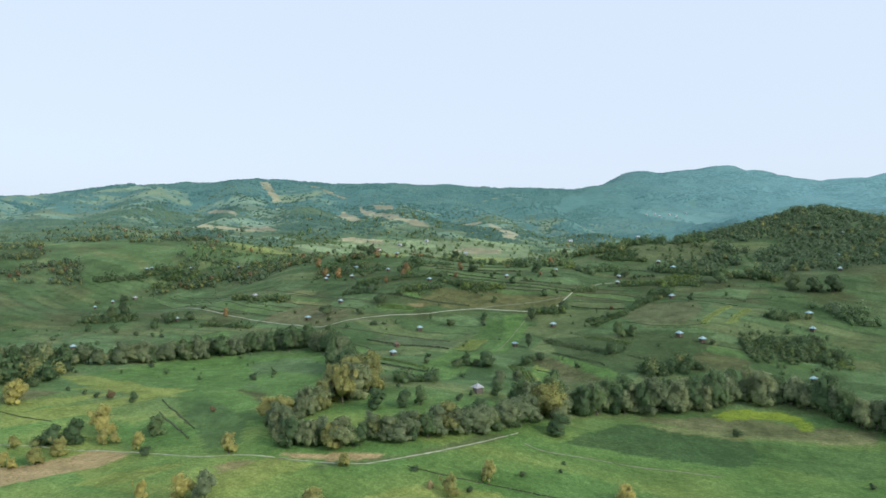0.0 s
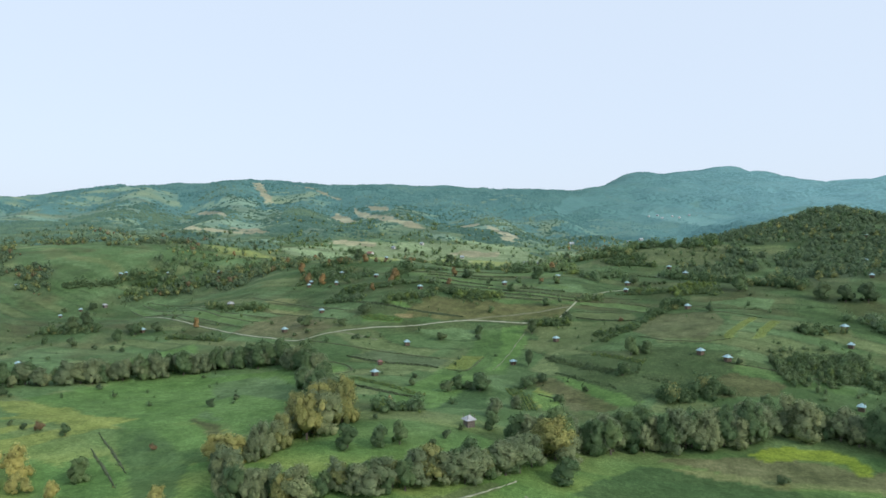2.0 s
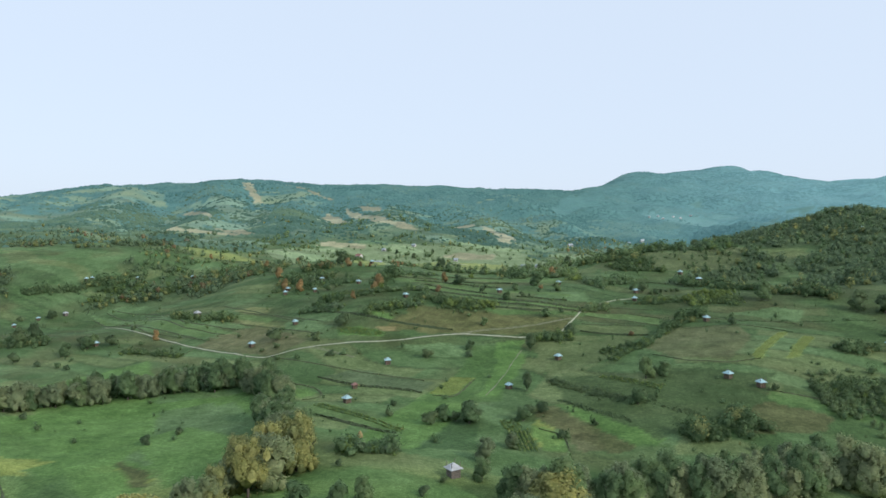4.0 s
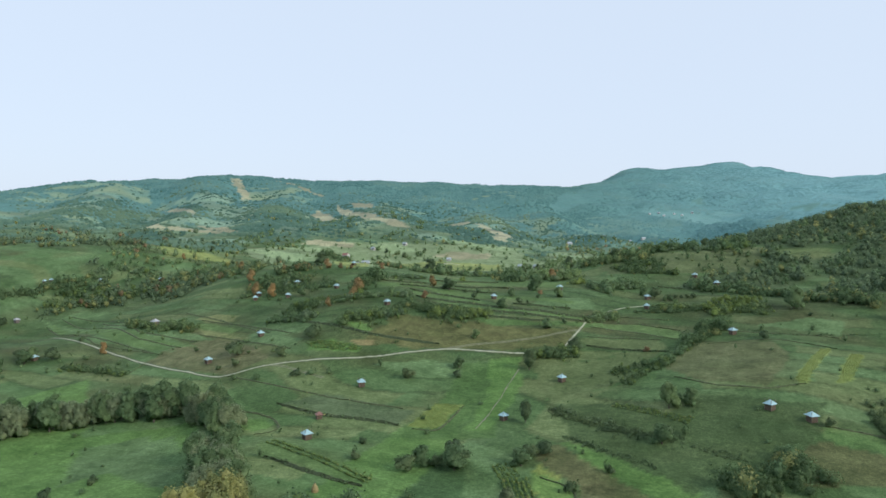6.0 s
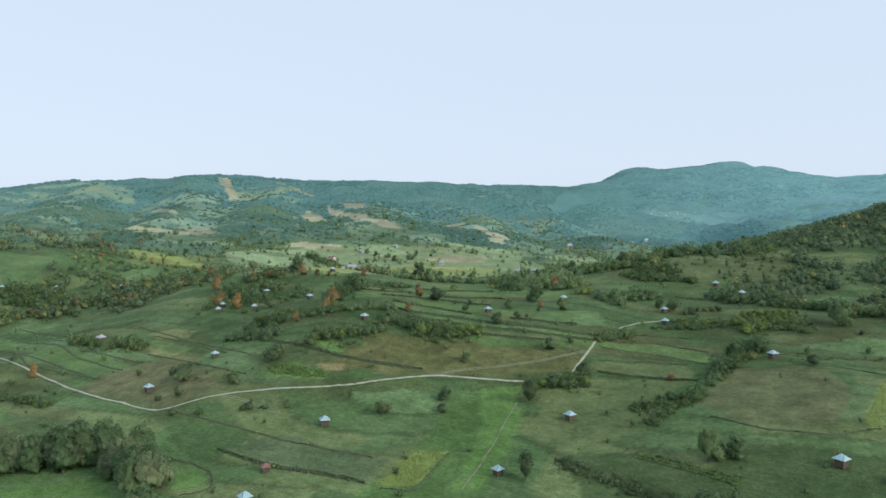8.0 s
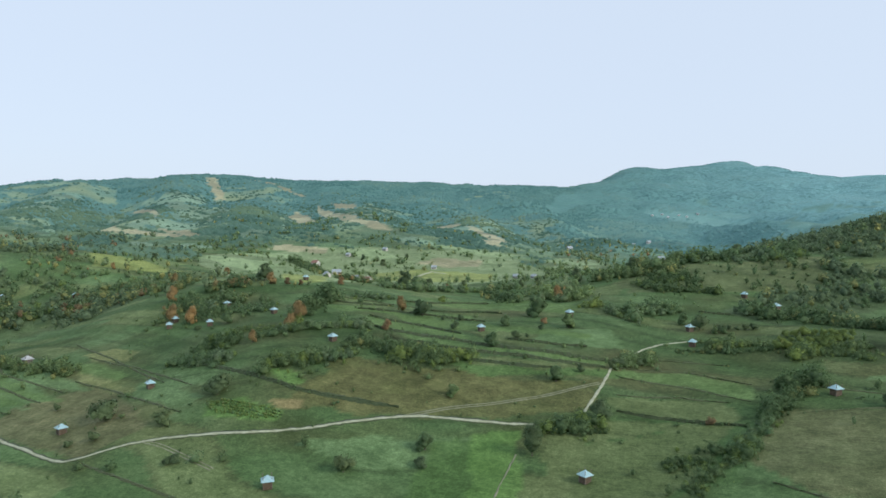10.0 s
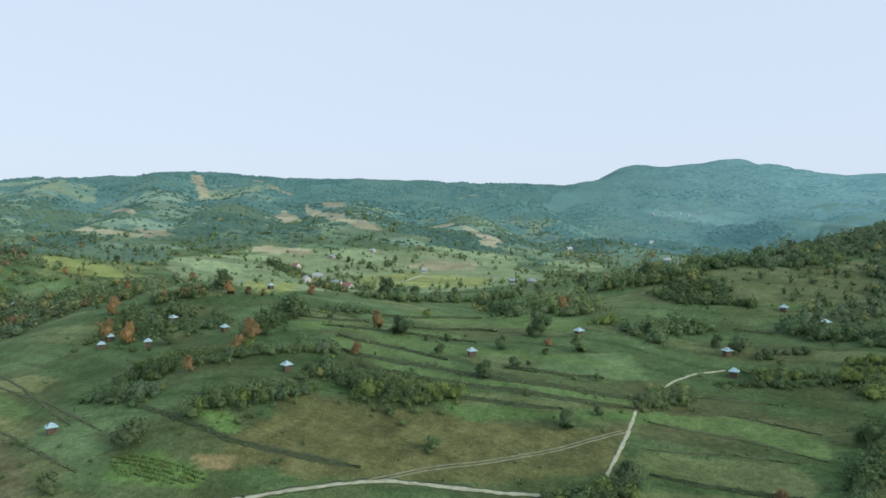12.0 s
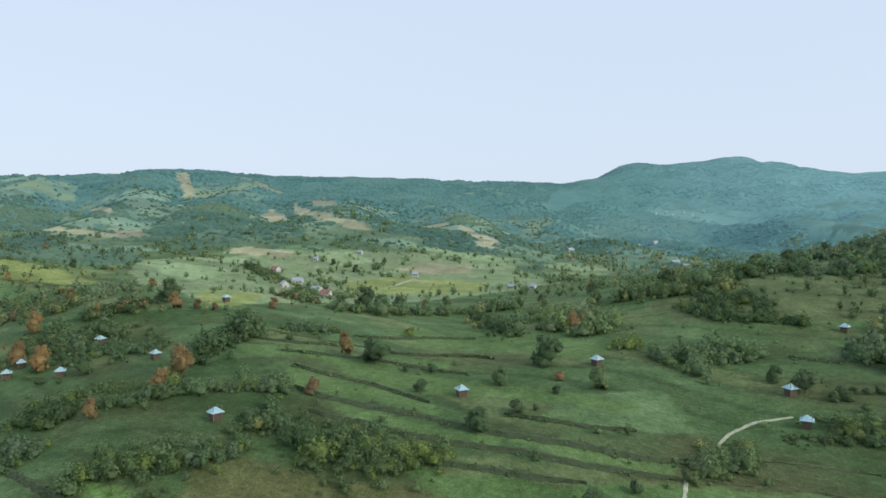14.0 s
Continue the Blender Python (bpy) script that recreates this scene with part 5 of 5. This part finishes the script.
def scatter_wood(name, count, x_range, y_range, low, high, forms, material, seed, label, limit=0.25):
    rng = np.random.RandomState(seed)
    n = count * 6
    x, y = rng.uniform(*x_range, n), rng.uniform(*y_range, n)
    keep = (rng.uniform(0, 1, n) < forest(x, y)) & (forest(x, y) > limit)
    for _, poly in FIELDS:
        keep &= ~inside(x, y, poly)
    x, y = x[keep][:count], y[keep][:count]
    h = low + (high - low) * rng.uniform(0, 1, len(x)) ** 1.6
    v, f, q, slots = joined(np.stack([x, y, height(x, y) - 0.2, h], 1), forms, rng, len(material))
    tagged(new(name, mesh_from(name, v, f, material, normals=q, slots=slots)), label, "woodland", kind="stuff")


CLUMPS, ROUGH_CLUMPS = [], []
for k in range(6):
    clump_rng = np.random.RandomState(k)
    clump_v = ICO1[0] * np.array((0.85, 0.85, 0.5)) * clump_rng.uniform(0.85, 1.15, (len(ICO1[0]), 1)) - (0, 0, 0.22)
    CLUMPS.append((clump_v, ICO1[1][ICO1[0][ICO1[1]][:, :, 2].max(1) > -0.2], ICO1[0] * (0.3, 0.3, 0.3) + (0, 0, 1.0)))
    ROUGH_CLUMPS.append((CLUMPS[-1][0] * (0.66, 0.66, 1.2) + (0, 0, 0.2), CLUMPS[-1][1], CLUMPS[-1][2]))
HILL_MIX = (M_HILLWOOD, M_OLIVE, M_RUST, M_ORANGE)
scatter_wood("hillside_wood_east", 8000, (90, 620), (590, 1150), 2.0, 9.0, FAR_TREES, (M_HILLWOOD, M_GREEN, M_OLIVE), 1, "patchy green woodland on the eastern hillside")
scatter_wood("hillside_wood_west", 2600, (-1000, -230), (700, 985), 2.0, 9.5, FAR_TREES, HILL_MIX, 2, "patchy green and rusty woodland on the western hills")
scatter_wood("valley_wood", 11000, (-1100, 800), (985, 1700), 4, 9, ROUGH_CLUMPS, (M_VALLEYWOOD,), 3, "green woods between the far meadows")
scatter_wood("mountain_wood_west", 17000, (-2000, 250), (1650, 3000), 5, 10, ROUGH_CLUMPS, (M_FARWOOD,), 4, "green forest with a bluish haze tint covering the far ridge")
scatter_wood("mountain_wood_east", 25000, (250, 1900), (1600, 3100), 4.5, 8, CLUMPS, (M_FARWOOD,), 5, "green forest with a bluish haze tint covering the far mountain")


def loose_trees(name, count, x_range, y_range, low, high, forms, material, seed, label):
    """Scattered single trees of open land too far off to count."""
    rng = np.random.RandomState(seed)
    x, y = rng.uniform(*x_range, count), rng.uniform(*y_range, count)
    open_land = np.zeros(count, bool)
    for _, poly in FIELDS:
        open_land |= inside(x, y, poly) & (poly[:, 1].min() > 1240)
    keep = ~open_land | (rng.uniform(0, 1, count) < 0.15)
    x, y = x[keep], y[keep]
    h = low + (high - low) * rng.uniform(0, 1, len(x)) ** 2
    v, f, q, slots = joined(np.stack([x, y, height(x, y) - 0.15, h], 1), forms, rng, len(material))
    tagged(new(name, mesh_from(name, v, f, material, normals=q, slots=slots)), label, "trees", kind="stuff")


def stand(name, count, poly, low, high, forms, material, seed, label):
    """An open wood inside an outline."""
    rng = np.random.RandomState(seed)
    x, y = rng.uniform(*zip(poly.min(0), poly.max(0)), (count * 8, 2)).T
    keep = inside(x + 8 * waves(x, y, 50, 5), y + 8 * waves(x, y, 50, 16), poly) & (waves(x, y, 70, 13) > -0.35)
    keep &= np.all([np.hypot(x - bx, y - by) > 8 for bx, by in BARNS + FAR_BARNS], axis=0)
    x, y = x[keep][:count], y[keep][:count]
    h = low + (high - low) * rng.uniform(0, 1, len(x)) ** 1.6
    v, f, q, slots = joined(np.stack([x, y, height(x, y) - 0.2, h], 1), forms, rng, len(material))
    tagged(new(name, mesh_from(name, v, f, material, normals=q, slots=slots)), label, "woodland", kind="stuff")


stand("valley_belt_wood", 1900, WOODS[4], 3.5, 9, FAR_TREES, (M_HILLWOOD, M_VALLEYWOOD), 52, "dense green wood on the low rise behind the valley")
stand("golden_wood_west", 800, WEST_WOOD, 2.5, 10, FAR_TREES, (M_HILLWOOD, M_OLIVE, M_RUST), 51, "open golden and green wood on the western crest")


def hedge_lines(name, lines, x_range, y_range, low, high, forms, material, seed, label):
    """Short rows and clusters of trees along the plot edges of the far valley."""
    rng = np.random.RandomState(seed)
    out = []
    for k in range(lines):
        x, y, n = rng.uniform(*x_range), rng.uniform(*y_range), rng.randint(4, 22)
        a = math.radians(-22 + (90 if rng.rand() < 0.3 else 0) + rng.normal(scale=7))
        s = np.sort(rng.uniform(0, n * rng.uniform(4, 9), n))
        row = np.c_[x + s * math.cos(a), y + s * math.sin(a)] + rng.normal(scale=2.0 if k % 3 else 9.0, size=(n, 2))
        out.append(np.c_[row, low + (high - low) * rng.uniform(0, 1, n) ** 1.8])
    p = np.concatenate(out)
    for colour, poly in FIELDS:
        if colour is TAN_FAR:
            p = p[~inside(p[:, 0], p[:, 1], poly)]
    v, f, q, slots = joined(np.c_[p[:, :2], height(p[:, 0], p[:, 1]) - 0.15, p[:, 2]], forms, rng, len(material))
    tagged(new(name, mesh_from(name, v, f, material, normals=q, slots=slots)), label, "trees", kind="stuff")


loose_trees("west_crest_trees", 420, (-960, -560), (1000, 1330), 3, 10, FAR_TREES, (M_HILLWOOD, M_OLIVE, M_RUST), 25, "golden and green trees on the far western crest")
loose_trees("village_trees", 240, (90, 300), (1220, 1440), 3, 9, FAR_TREES, (M_HILLWOOD, M_OLIVE, M_RUST), 26, "yellowing orchard trees round the far hamlet")
loose_trees("mountain_foot_trees", 1300, (110, 560), (1500, 2150), 4, 9, ROUGH_CLUMPS, (M_FARWOOD,), 28, "green trees with a bluish haze tint scattered at the foot of the far mountain")
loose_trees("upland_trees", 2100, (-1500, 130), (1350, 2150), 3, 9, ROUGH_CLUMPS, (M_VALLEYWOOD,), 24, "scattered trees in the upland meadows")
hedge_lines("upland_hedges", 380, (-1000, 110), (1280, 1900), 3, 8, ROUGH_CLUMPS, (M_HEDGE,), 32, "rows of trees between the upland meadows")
hedge_lines("valley_hedges", 160, (-520, 380), (850, 1560), 2, 8, FAR_TREES, (M_GREEN, M_DARK, M_OLIVE), 31, "rows of small green trees along the valley plots")
loose_trees("valley_trees", 400, (-480, 330), (850, 1500), 2, 8, FAR_TREES, (M_GREEN, M_HILLWOOD, M_OLIVE), 21, "small scattered trees in the far valley meadows")
loose_trees("hillside_bushes", 170, (92, 240), (714, 800), 1.5, 6, SHRUBS, (M_SCRUB, M_GREEN, M_OLIVE), 27, "scattered green bushes on the open eastern hillside")
loose_trees("slope_bushes", 300, (-460, 200), (540, 800), 1.0, 3.5, SHRUBS, (M_SCRUB, M_GREEN), 22, "small scattered bushes on the terraced slope")
loose_trees("meadow_bushes", 210, (-520, 180), (380, 580), 1.0, 4.5, SHRUBS, (M_SCRUB, M_GREEN), 23, "small scattered bushes in the lower meadows")

# ==== hay barracks ====


def hay_barrack(roof_mat, wall_mat, label):
    top = new("hay_barrack")
    half, eave, apex, over = 1.4, 2.6, 4.2, 2.05
    for k in range(4):
        a = k * math.pi / 2
        bm = bmesh.new()
        box_into(bm, 2 * half - 0.2, 0.1, 2.3, pose(half * math.sin(a), -half * math.cos(a), 1.1, 0, 0, math.degrees(a)), 0.02)
        part("wall", bm_mesh("wall", bm, wall_mat), top, "upright weathered boards")
        bm = bmesh.new()
        px, py = half * (1 if k in (0, 3) else -1), half * (1 if k < 2 else -1)
        box_into(bm, 0.16, 0.16, 4.7, pose(px, py, 2.15), 0.03)
        part("post", bm_mesh("post", bm, M_POST), top)
    bm = bmesh.new()
    rim = [bm.verts.new((sx * over, sy * over, eave)) for sx, sy in ((1, 1), (-1, 1), (-1, -1), (1, -1))]
    tip = bm.verts.new((0, 0, apex))
    low_rim = [bm.verts.new((v.co.x, v.co.y, eave - 0.1)) for v in rim]
    low_tip = bm.verts.new((0, 0, apex - 0.12))
    for k in range(4):
        j = (k + 1) % 4
        bm.faces.new((rim[k], rim[j], tip))
        bm.faces.new((low_rim[j], low_rim[k], low_tip))
        bm.faces.new((rim[j], rim[k], low_rim[k], low_rim[j]))
    part("roof", bm_mesh("roof", bm, roof_mat), top, "four-sided sheet-metal roof")
    bm = bmesh.new()
    bmesh.ops.create_uvsphere(bm, u_segments=14, v_segments=8, radius=1, matrix=pose(0, 0, 1.45) @ Matrix.Diagonal((1.25, 1.25, 1.25, 1)))
    for v in bm.verts:
        v.co += Vector((rnd.uniform(-0.1, 0.1), rnd.uniform(-0.1, 0.1), rnd.uniform(-0.08, 0.08)))
    part("hay", bm_mesh("hay", bm, M_HAY), top, "stored dry hay")
    return tagged(top, label, "hay barn", "hay barracks in the meadows")


barrack_pale = hay_barrack(M_TIN, M_BOARD, "small hay barn with pale metal pyramid roof and red-brown boards")
barrack_grey = hay_barrack(M_TIN_OLD, M_BOARD_GREY, "small grey board hay barn with a dull metal pyramid roof")
barrack_red = hay_barrack(M_TIN_RUST, M_BOARD, "small hay barn with a rusty red roof and brown boards")
used = set()
for k, (x, y) in enumerate(BARNS + FAR_BARNS):
    src = barrack_red if k == len(BARNS) + len(FAR_BARNS) - 1 else barrack_grey if k in (20, 27, 31) else barrack_pale
    m = pose(x, y, zat(x, y) - 0.05, 0, 0, rnd.uniform(15, 75)) @ Matrix.Scale(0.8 if src is barrack_red else 1.25 if k == 20 else rnd.uniform(0.88, 1.03), 4)
    if src.name in used:
        copy_thing(src, m)
    else:
        src.matrix_basis = m
        used.add(src.name)

# ==== haystack ====


def haystack(x, y, high):
    top = new("haystack")
    rng = np.random.RandomState(9)
    rings, sides = 9, 18
    bm = bmesh.new()
    loops = []
    for k in range(rings):
        s = k / rings
        r = high * 0.42 * (1.0 - 0.12 * (1 - s) ** 4) * (1 - s ** 1.8) + 0.04
        loops.append([bm.verts.new((r * rng.uniform(0.92, 1.08) * math.cos(6.2832 * i / sides), r * rng.uniform(0.92, 1.08) * math.sin(6.2832 * i / sides), high * s - 0.05)) for i in range(sides)])
    for lo, hi in zip(loops, loops[1:]):
        for i in range(sides):
            bm.faces.new((lo[i], lo[(i + 1) % sides], hi[(i + 1) % sides], hi[i]))
    bm.faces.new(loops[-1])
    part("stack", bm_mesh("stack", bm, M_HAY), top, "dry brown hay")
    bm = bmesh.new()
    box_into(bm, 0.1, 0.1, high + 0.7, pose(0, 0, high / 2 + 0.2), 0.02)
    part("pole", bm_mesh("pole", bm, M_POST), top, "grey wooden centre pole")
    top.matrix_basis = pose(x, y, zat(x, y))
    return tagged(top, "conical brown haystack round a pole in the meadow", "haystack", "haystacks")


for place in HAYSTACKS:
    haystack(*place, 3.2)

# ==== houses of the valley village ====


def house(roof_mat, long, wide, wall_h, label):
    top = new("house")
    bm = bmesh.new()
    box_into(bm, long, wide, wall_h + 0.6, pose(0, 0, wall_h / 2 - 0.3), 0.03)
    for sx in (-1, 1):
        a = [bm.verts.new((sx * long / 2, sy * wide / 2, wall_h)) for sy in (-1, 1)] + [bm.verts.new((sx * long / 2, 0, wall_h + wide * 0.42))]
        bm.faces.new(a)
    part("wall", bm_mesh("wall", bm, M_PLASTER), top)
    bm = bmesh.new()
    for sy in (-1, 1):
        slope = math.degrees(math.atan2(wide * 0.42, wide / 2))
        box_into(bm, long + 0.9, wide * 0.72, 0.14, pose(0, sy * wide * 0.285, wall_h + wide * 0.2, -sy * slope), 0.02)
    roof = part("roof", bm_mesh("roof", bm, roof_mat), top)
    bm = bmesh.new()
    box_into(bm, 0.6, 0.6, 1.6, pose(long * 0.2, 0, wall_h + wide * 0.45), 0.03)
    part("chimney", bm_mesh("chimney", bm, M_PLASTER), roof)
    for sy in (-1, 1):
        for k in range(3):
            bm = bmesh.new()
            box_into(bm, 1.0, 0.08, 1.3, pose((k - 1) * long * 0.3, sy * (wide / 2 + 0.03), wall_h * 0.55), 0.01)
            part("window", bm_mesh("window", bm, M_GLASS), top, "dark glazed window")
    bm = bmesh.new()
    box_into(bm, 0.08, 1.0, 2.0, pose(long / 2 + 0.03, 0, 1.0), 0.01)
    part("door", bm_mesh("door", bm, M_BOARD), top, "brown wooden door")
    return tagged(top, label, "house", "village houses")


HOMES = [house(M_TILE, 9.5, 7, 3.8, "white plastered village house with a red tiled gable roof"), house(M_TILE_GREY, 10, 6.5, 3.2, "white plastered farmhouse with a pale grey sheet roof"), house(M_TILE_GREY, 6.5, 5, 2.6, "small white cottage with a grey sheet roof")]
fresh = [True, True, True]
for k, (x, y) in enumerate(HOUSES + HAMLET):
    kind = 0 if k in (0, 3) else 1 if k in (1, 2, 4, 7, 18, 22) else 2
    m = pose(x, y, zat(x, y) - 0.1, 0, 0, rnd.uniform(-60, 60))
    if fresh[kind]:
        HOMES[kind].matrix_basis, fresh[kind] = m, False
    else:
        copy_thing(HOMES[kind], m)

# ==== tracks ====


def ribbon(name, points, wide, material, label, lift, ragged=0.25, shift=0.0):
    dense = list(along(points, 2.0))
    pts = np.array([p[:2] for p in dense])
    for _ in range(3):
        pts[1:-1] = 0.25 * pts[:-2] + 0.5 * pts[1:-1] + 0.25 * pts[2:]
    d = np.gradient(pts, axis=0)
    d /= np.linalg.norm(d, axis=1, keepdims=True) + 1e-9
    side = np.stack([-d[:, 1], d[:, 0]], 1)
    pts = pts + side * shift
    rng = np.random.RandomState(len(pts))
    rows = []
    for k, off in enumerate((-0.5, -0.48, -0.25, 0, 0.25, 0.48, 0.5)):
        q = pts + side * (off * wide + (rng.uniform(-ragged, ragged, (len(pts), 1)) if abs(off) > 0.3 else 0))
        z = height(q[:, 0], q[:, 1]) + (lift if 0 < k < 6 else -0.25) - (0.06 if k in (2, 4) else 0)
        rows.append(np.c_[q, z])
    v = np.stack(rows, 1).reshape(-1, 3)
    i = (np.arange(len(pts) - 1)[:, None] * 7 + np.arange(6)[None]).ravel()
    f = np.stack([i, i + 7, i + 8, i + 1], 1)
    return tagged(new(name, mesh_from(name, v, f, material, True)), label, "track", kind="structure")


ribbon("track_verge", TRACK_MAIN, 2.6, M_BANK, "dark rough grass along the farm track", 0.06, 0.5)
ribbon("track_main", TRACK_MAIN, 1.15, M_TRACK, "pale gravel farm track winding across the slope", 0.16)
for shift in (-0.65, 0.65):
    ribbon("track_side", TRACK_SIDE, 0.42, M_VERGE, "faint wheel rut leaving the farm track downhill", 0.14, 0.12, shift)
    ribbon("track_branch", TRACK_BRANCH, 0.42, M_VERGE, "faint wheel rut of a grassy track up the slope", 0.14, 0.12, shift)
ribbon("track_meadow", TRACK_MEADOW, 0.55, M_VERGE, "faint pale footpath through the riverside meadow", 0.14, 0.2)
ribbon("track_mown", TRACK_MOWN, 0.5, M_VERGE, "faint pale wheel rut along a mown strip", 0.14, 0.2)
ribbon("track_up", TRACK_UP, 1.1, M_TRACK, "pale gravel track climbing towards the terraces", 0.16)
ribbon("track_upper", TRACK_FAR, 1.0, M_TRACK, "pale gravel track on the upper meadow", 0.16)
ribbon("track_river", TRACK_RIVER, 0.55, M_TRACK, "pale dirt track between the fields by the stream", 0.15)
ribbon("track_valley", TRACK_VALLEY[1:], 4.0, M_TRACK, "pale dirt track in the far valley", 0.3)

# ==== terrace banks ====


def terrace_bank(wide, points, index):
    dense = list(along(points, 1.6))
    pts = np.array([p[:2] for p in dense])
    for _ in range(4):
        pts[1:-1] = 0.25 * pts[:-2] + 0.5 * pts[1:-1] + 0.25 * pts[2:]
    d = np.gradient(pts, axis=0)
    d /= np.linalg.norm(d, axis=1, keepdims=True) + 1e-9
    side = np.stack([-d[:, 1], d[:, 0]], 1)
    rng = np.random.RandomState(300 + index)
    taper = np.clip(np.minimum(np.arange(len(pts)), np.arange(len(pts))[::-1]) / 8.0, 0.08, 1)[:, None] * (0.75 + 0.35 * rng.uniform(0, 1, (len(pts), 1)))
    slight = 0.5 if wide < 1.7 else 1.25
    rows = []
    for off, up in ((-1.0, -0.15), (-0.55, 0.35), (-0.1, 0.85), (0.45, 0.6), (1.0, -0.15)):
        q = pts + side * (off * wide * (0.6 if wide < 1.8 else 0.7) * taper + rng.uniform(-0.3, 0.3, (len(pts), 1)))
        rows.append(np.c_[q, height(q[:, 0], q[:, 1]) + up * (slight if up > 0 else 1.0) * rng.uniform(0.7, 1.2, len(pts))])
    v = np.stack(rows, 1).reshape(-1, 3)
    i = (np.arange(len(pts) - 1)[:, None] * 5 + np.arange(4)[None]).ravel()
    ob = tagged(new("terrace_bank", mesh_from("terrace_bank", v, np.stack([i, i + 5, i + 6, i + 1], 1), M_BANK_LOW if wide < 1.7 else M_BANK)), "dark rough grass bank between two terraced strips", "bank", "terrace banks", "structure")
    count = max(8, int(len(pts) * 2.8 * slight))
    nodes = rng.uniform(0, len(pts), max(3, len(pts) // 7))
    where = nodes[rng.randint(0, len(nodes), count)] + rng.normal(scale=4.0, size=count)
    pick = pts[np.clip(where, 0, len(pts) - 1).astype(int)] + rng.normal(scale=0.36 * wide, size=(count, 2))
    sv, sf, sq, sk = joined(np.c_[pick, height(pick[:, 0], pick[:, 1]) - 0.1, 0.3 + (0.35 + 0.75 * slight) * rng.uniform(0, 1, count) ** 2.0], TUFTS, rng, 3)
    part("scrub", mesh_from("scrub", sv, sf, (M_SCRUB, M_DARK, M_OLIVE), normals=sq, slots=sk), ob, "low dark scrub along the bank")


for k, (wide, points) in enumerate(BANKS_A + BANKS_B + BANKS_C + BANKS_D):
    terrace_bank(wide, points, k)

# ==== crop plots and garden rows ====


def crop_plot(name, poly, spacing, low, high, mats, label, seed, apart=1.6):
    """Plants in rows along the plot's longer side."""
    rng = np.random.RandomState(seed)
    p = np.array(poly, float)
    sides = np.roll(p, -1, 0) - p
    d = sides[np.argmax(np.linalg.norm(sides, axis=1))]
    d /= np.linalg.norm(d)
    n = np.array((-d[1], d[0]))
    s, t = (p - p[0]) @ d, (p - p[0]) @ n
    gs, gt = np.meshgrid(np.arange(s.min(), s.max(), spacing * 0.7), np.arange(t.min(), t.max(), spacing * apart))
    q = p[0] + gs.ravel()[:, None] * d + gt.ravel()[:, None] * n + rng.normal(scale=0.18, size=(gs.size, 2))
    q = q[inside(q[:, 0], q[:, 1], p) & (rng.rand(len(q)) < 0.85)]
    v, f, m, k = joined(np.c_[q, height(q[:, 0], q[:, 1]) - 0.05, rng.uniform(low, high, len(q))], TUFTS, rng, len(mats))
    tagged(new(name, mesh_from(name, v, f, mats, normals=m, slots=k)), label, "crop", kind="stuff")


for k, poly in enumerate(CROP_PLOTS):
    crop_plot("maize_plot", poly, 0.7, 0.25, 0.45, (M_CROP, M_OLIVE), "ripe yellow maize standing in a small plot", 500 + k, 1.1)
for k, poly in enumerate(GARDEN_PLOTS):
    crop_plot("garden_rows", poly, 0.85, 0.6, 1.4, (M_BRIGHT, M_GREEN, M_OLIVE), "green vegetable rows in a narrow garden plot", 520 + k, 3.2 if k == 1 else 2.0)
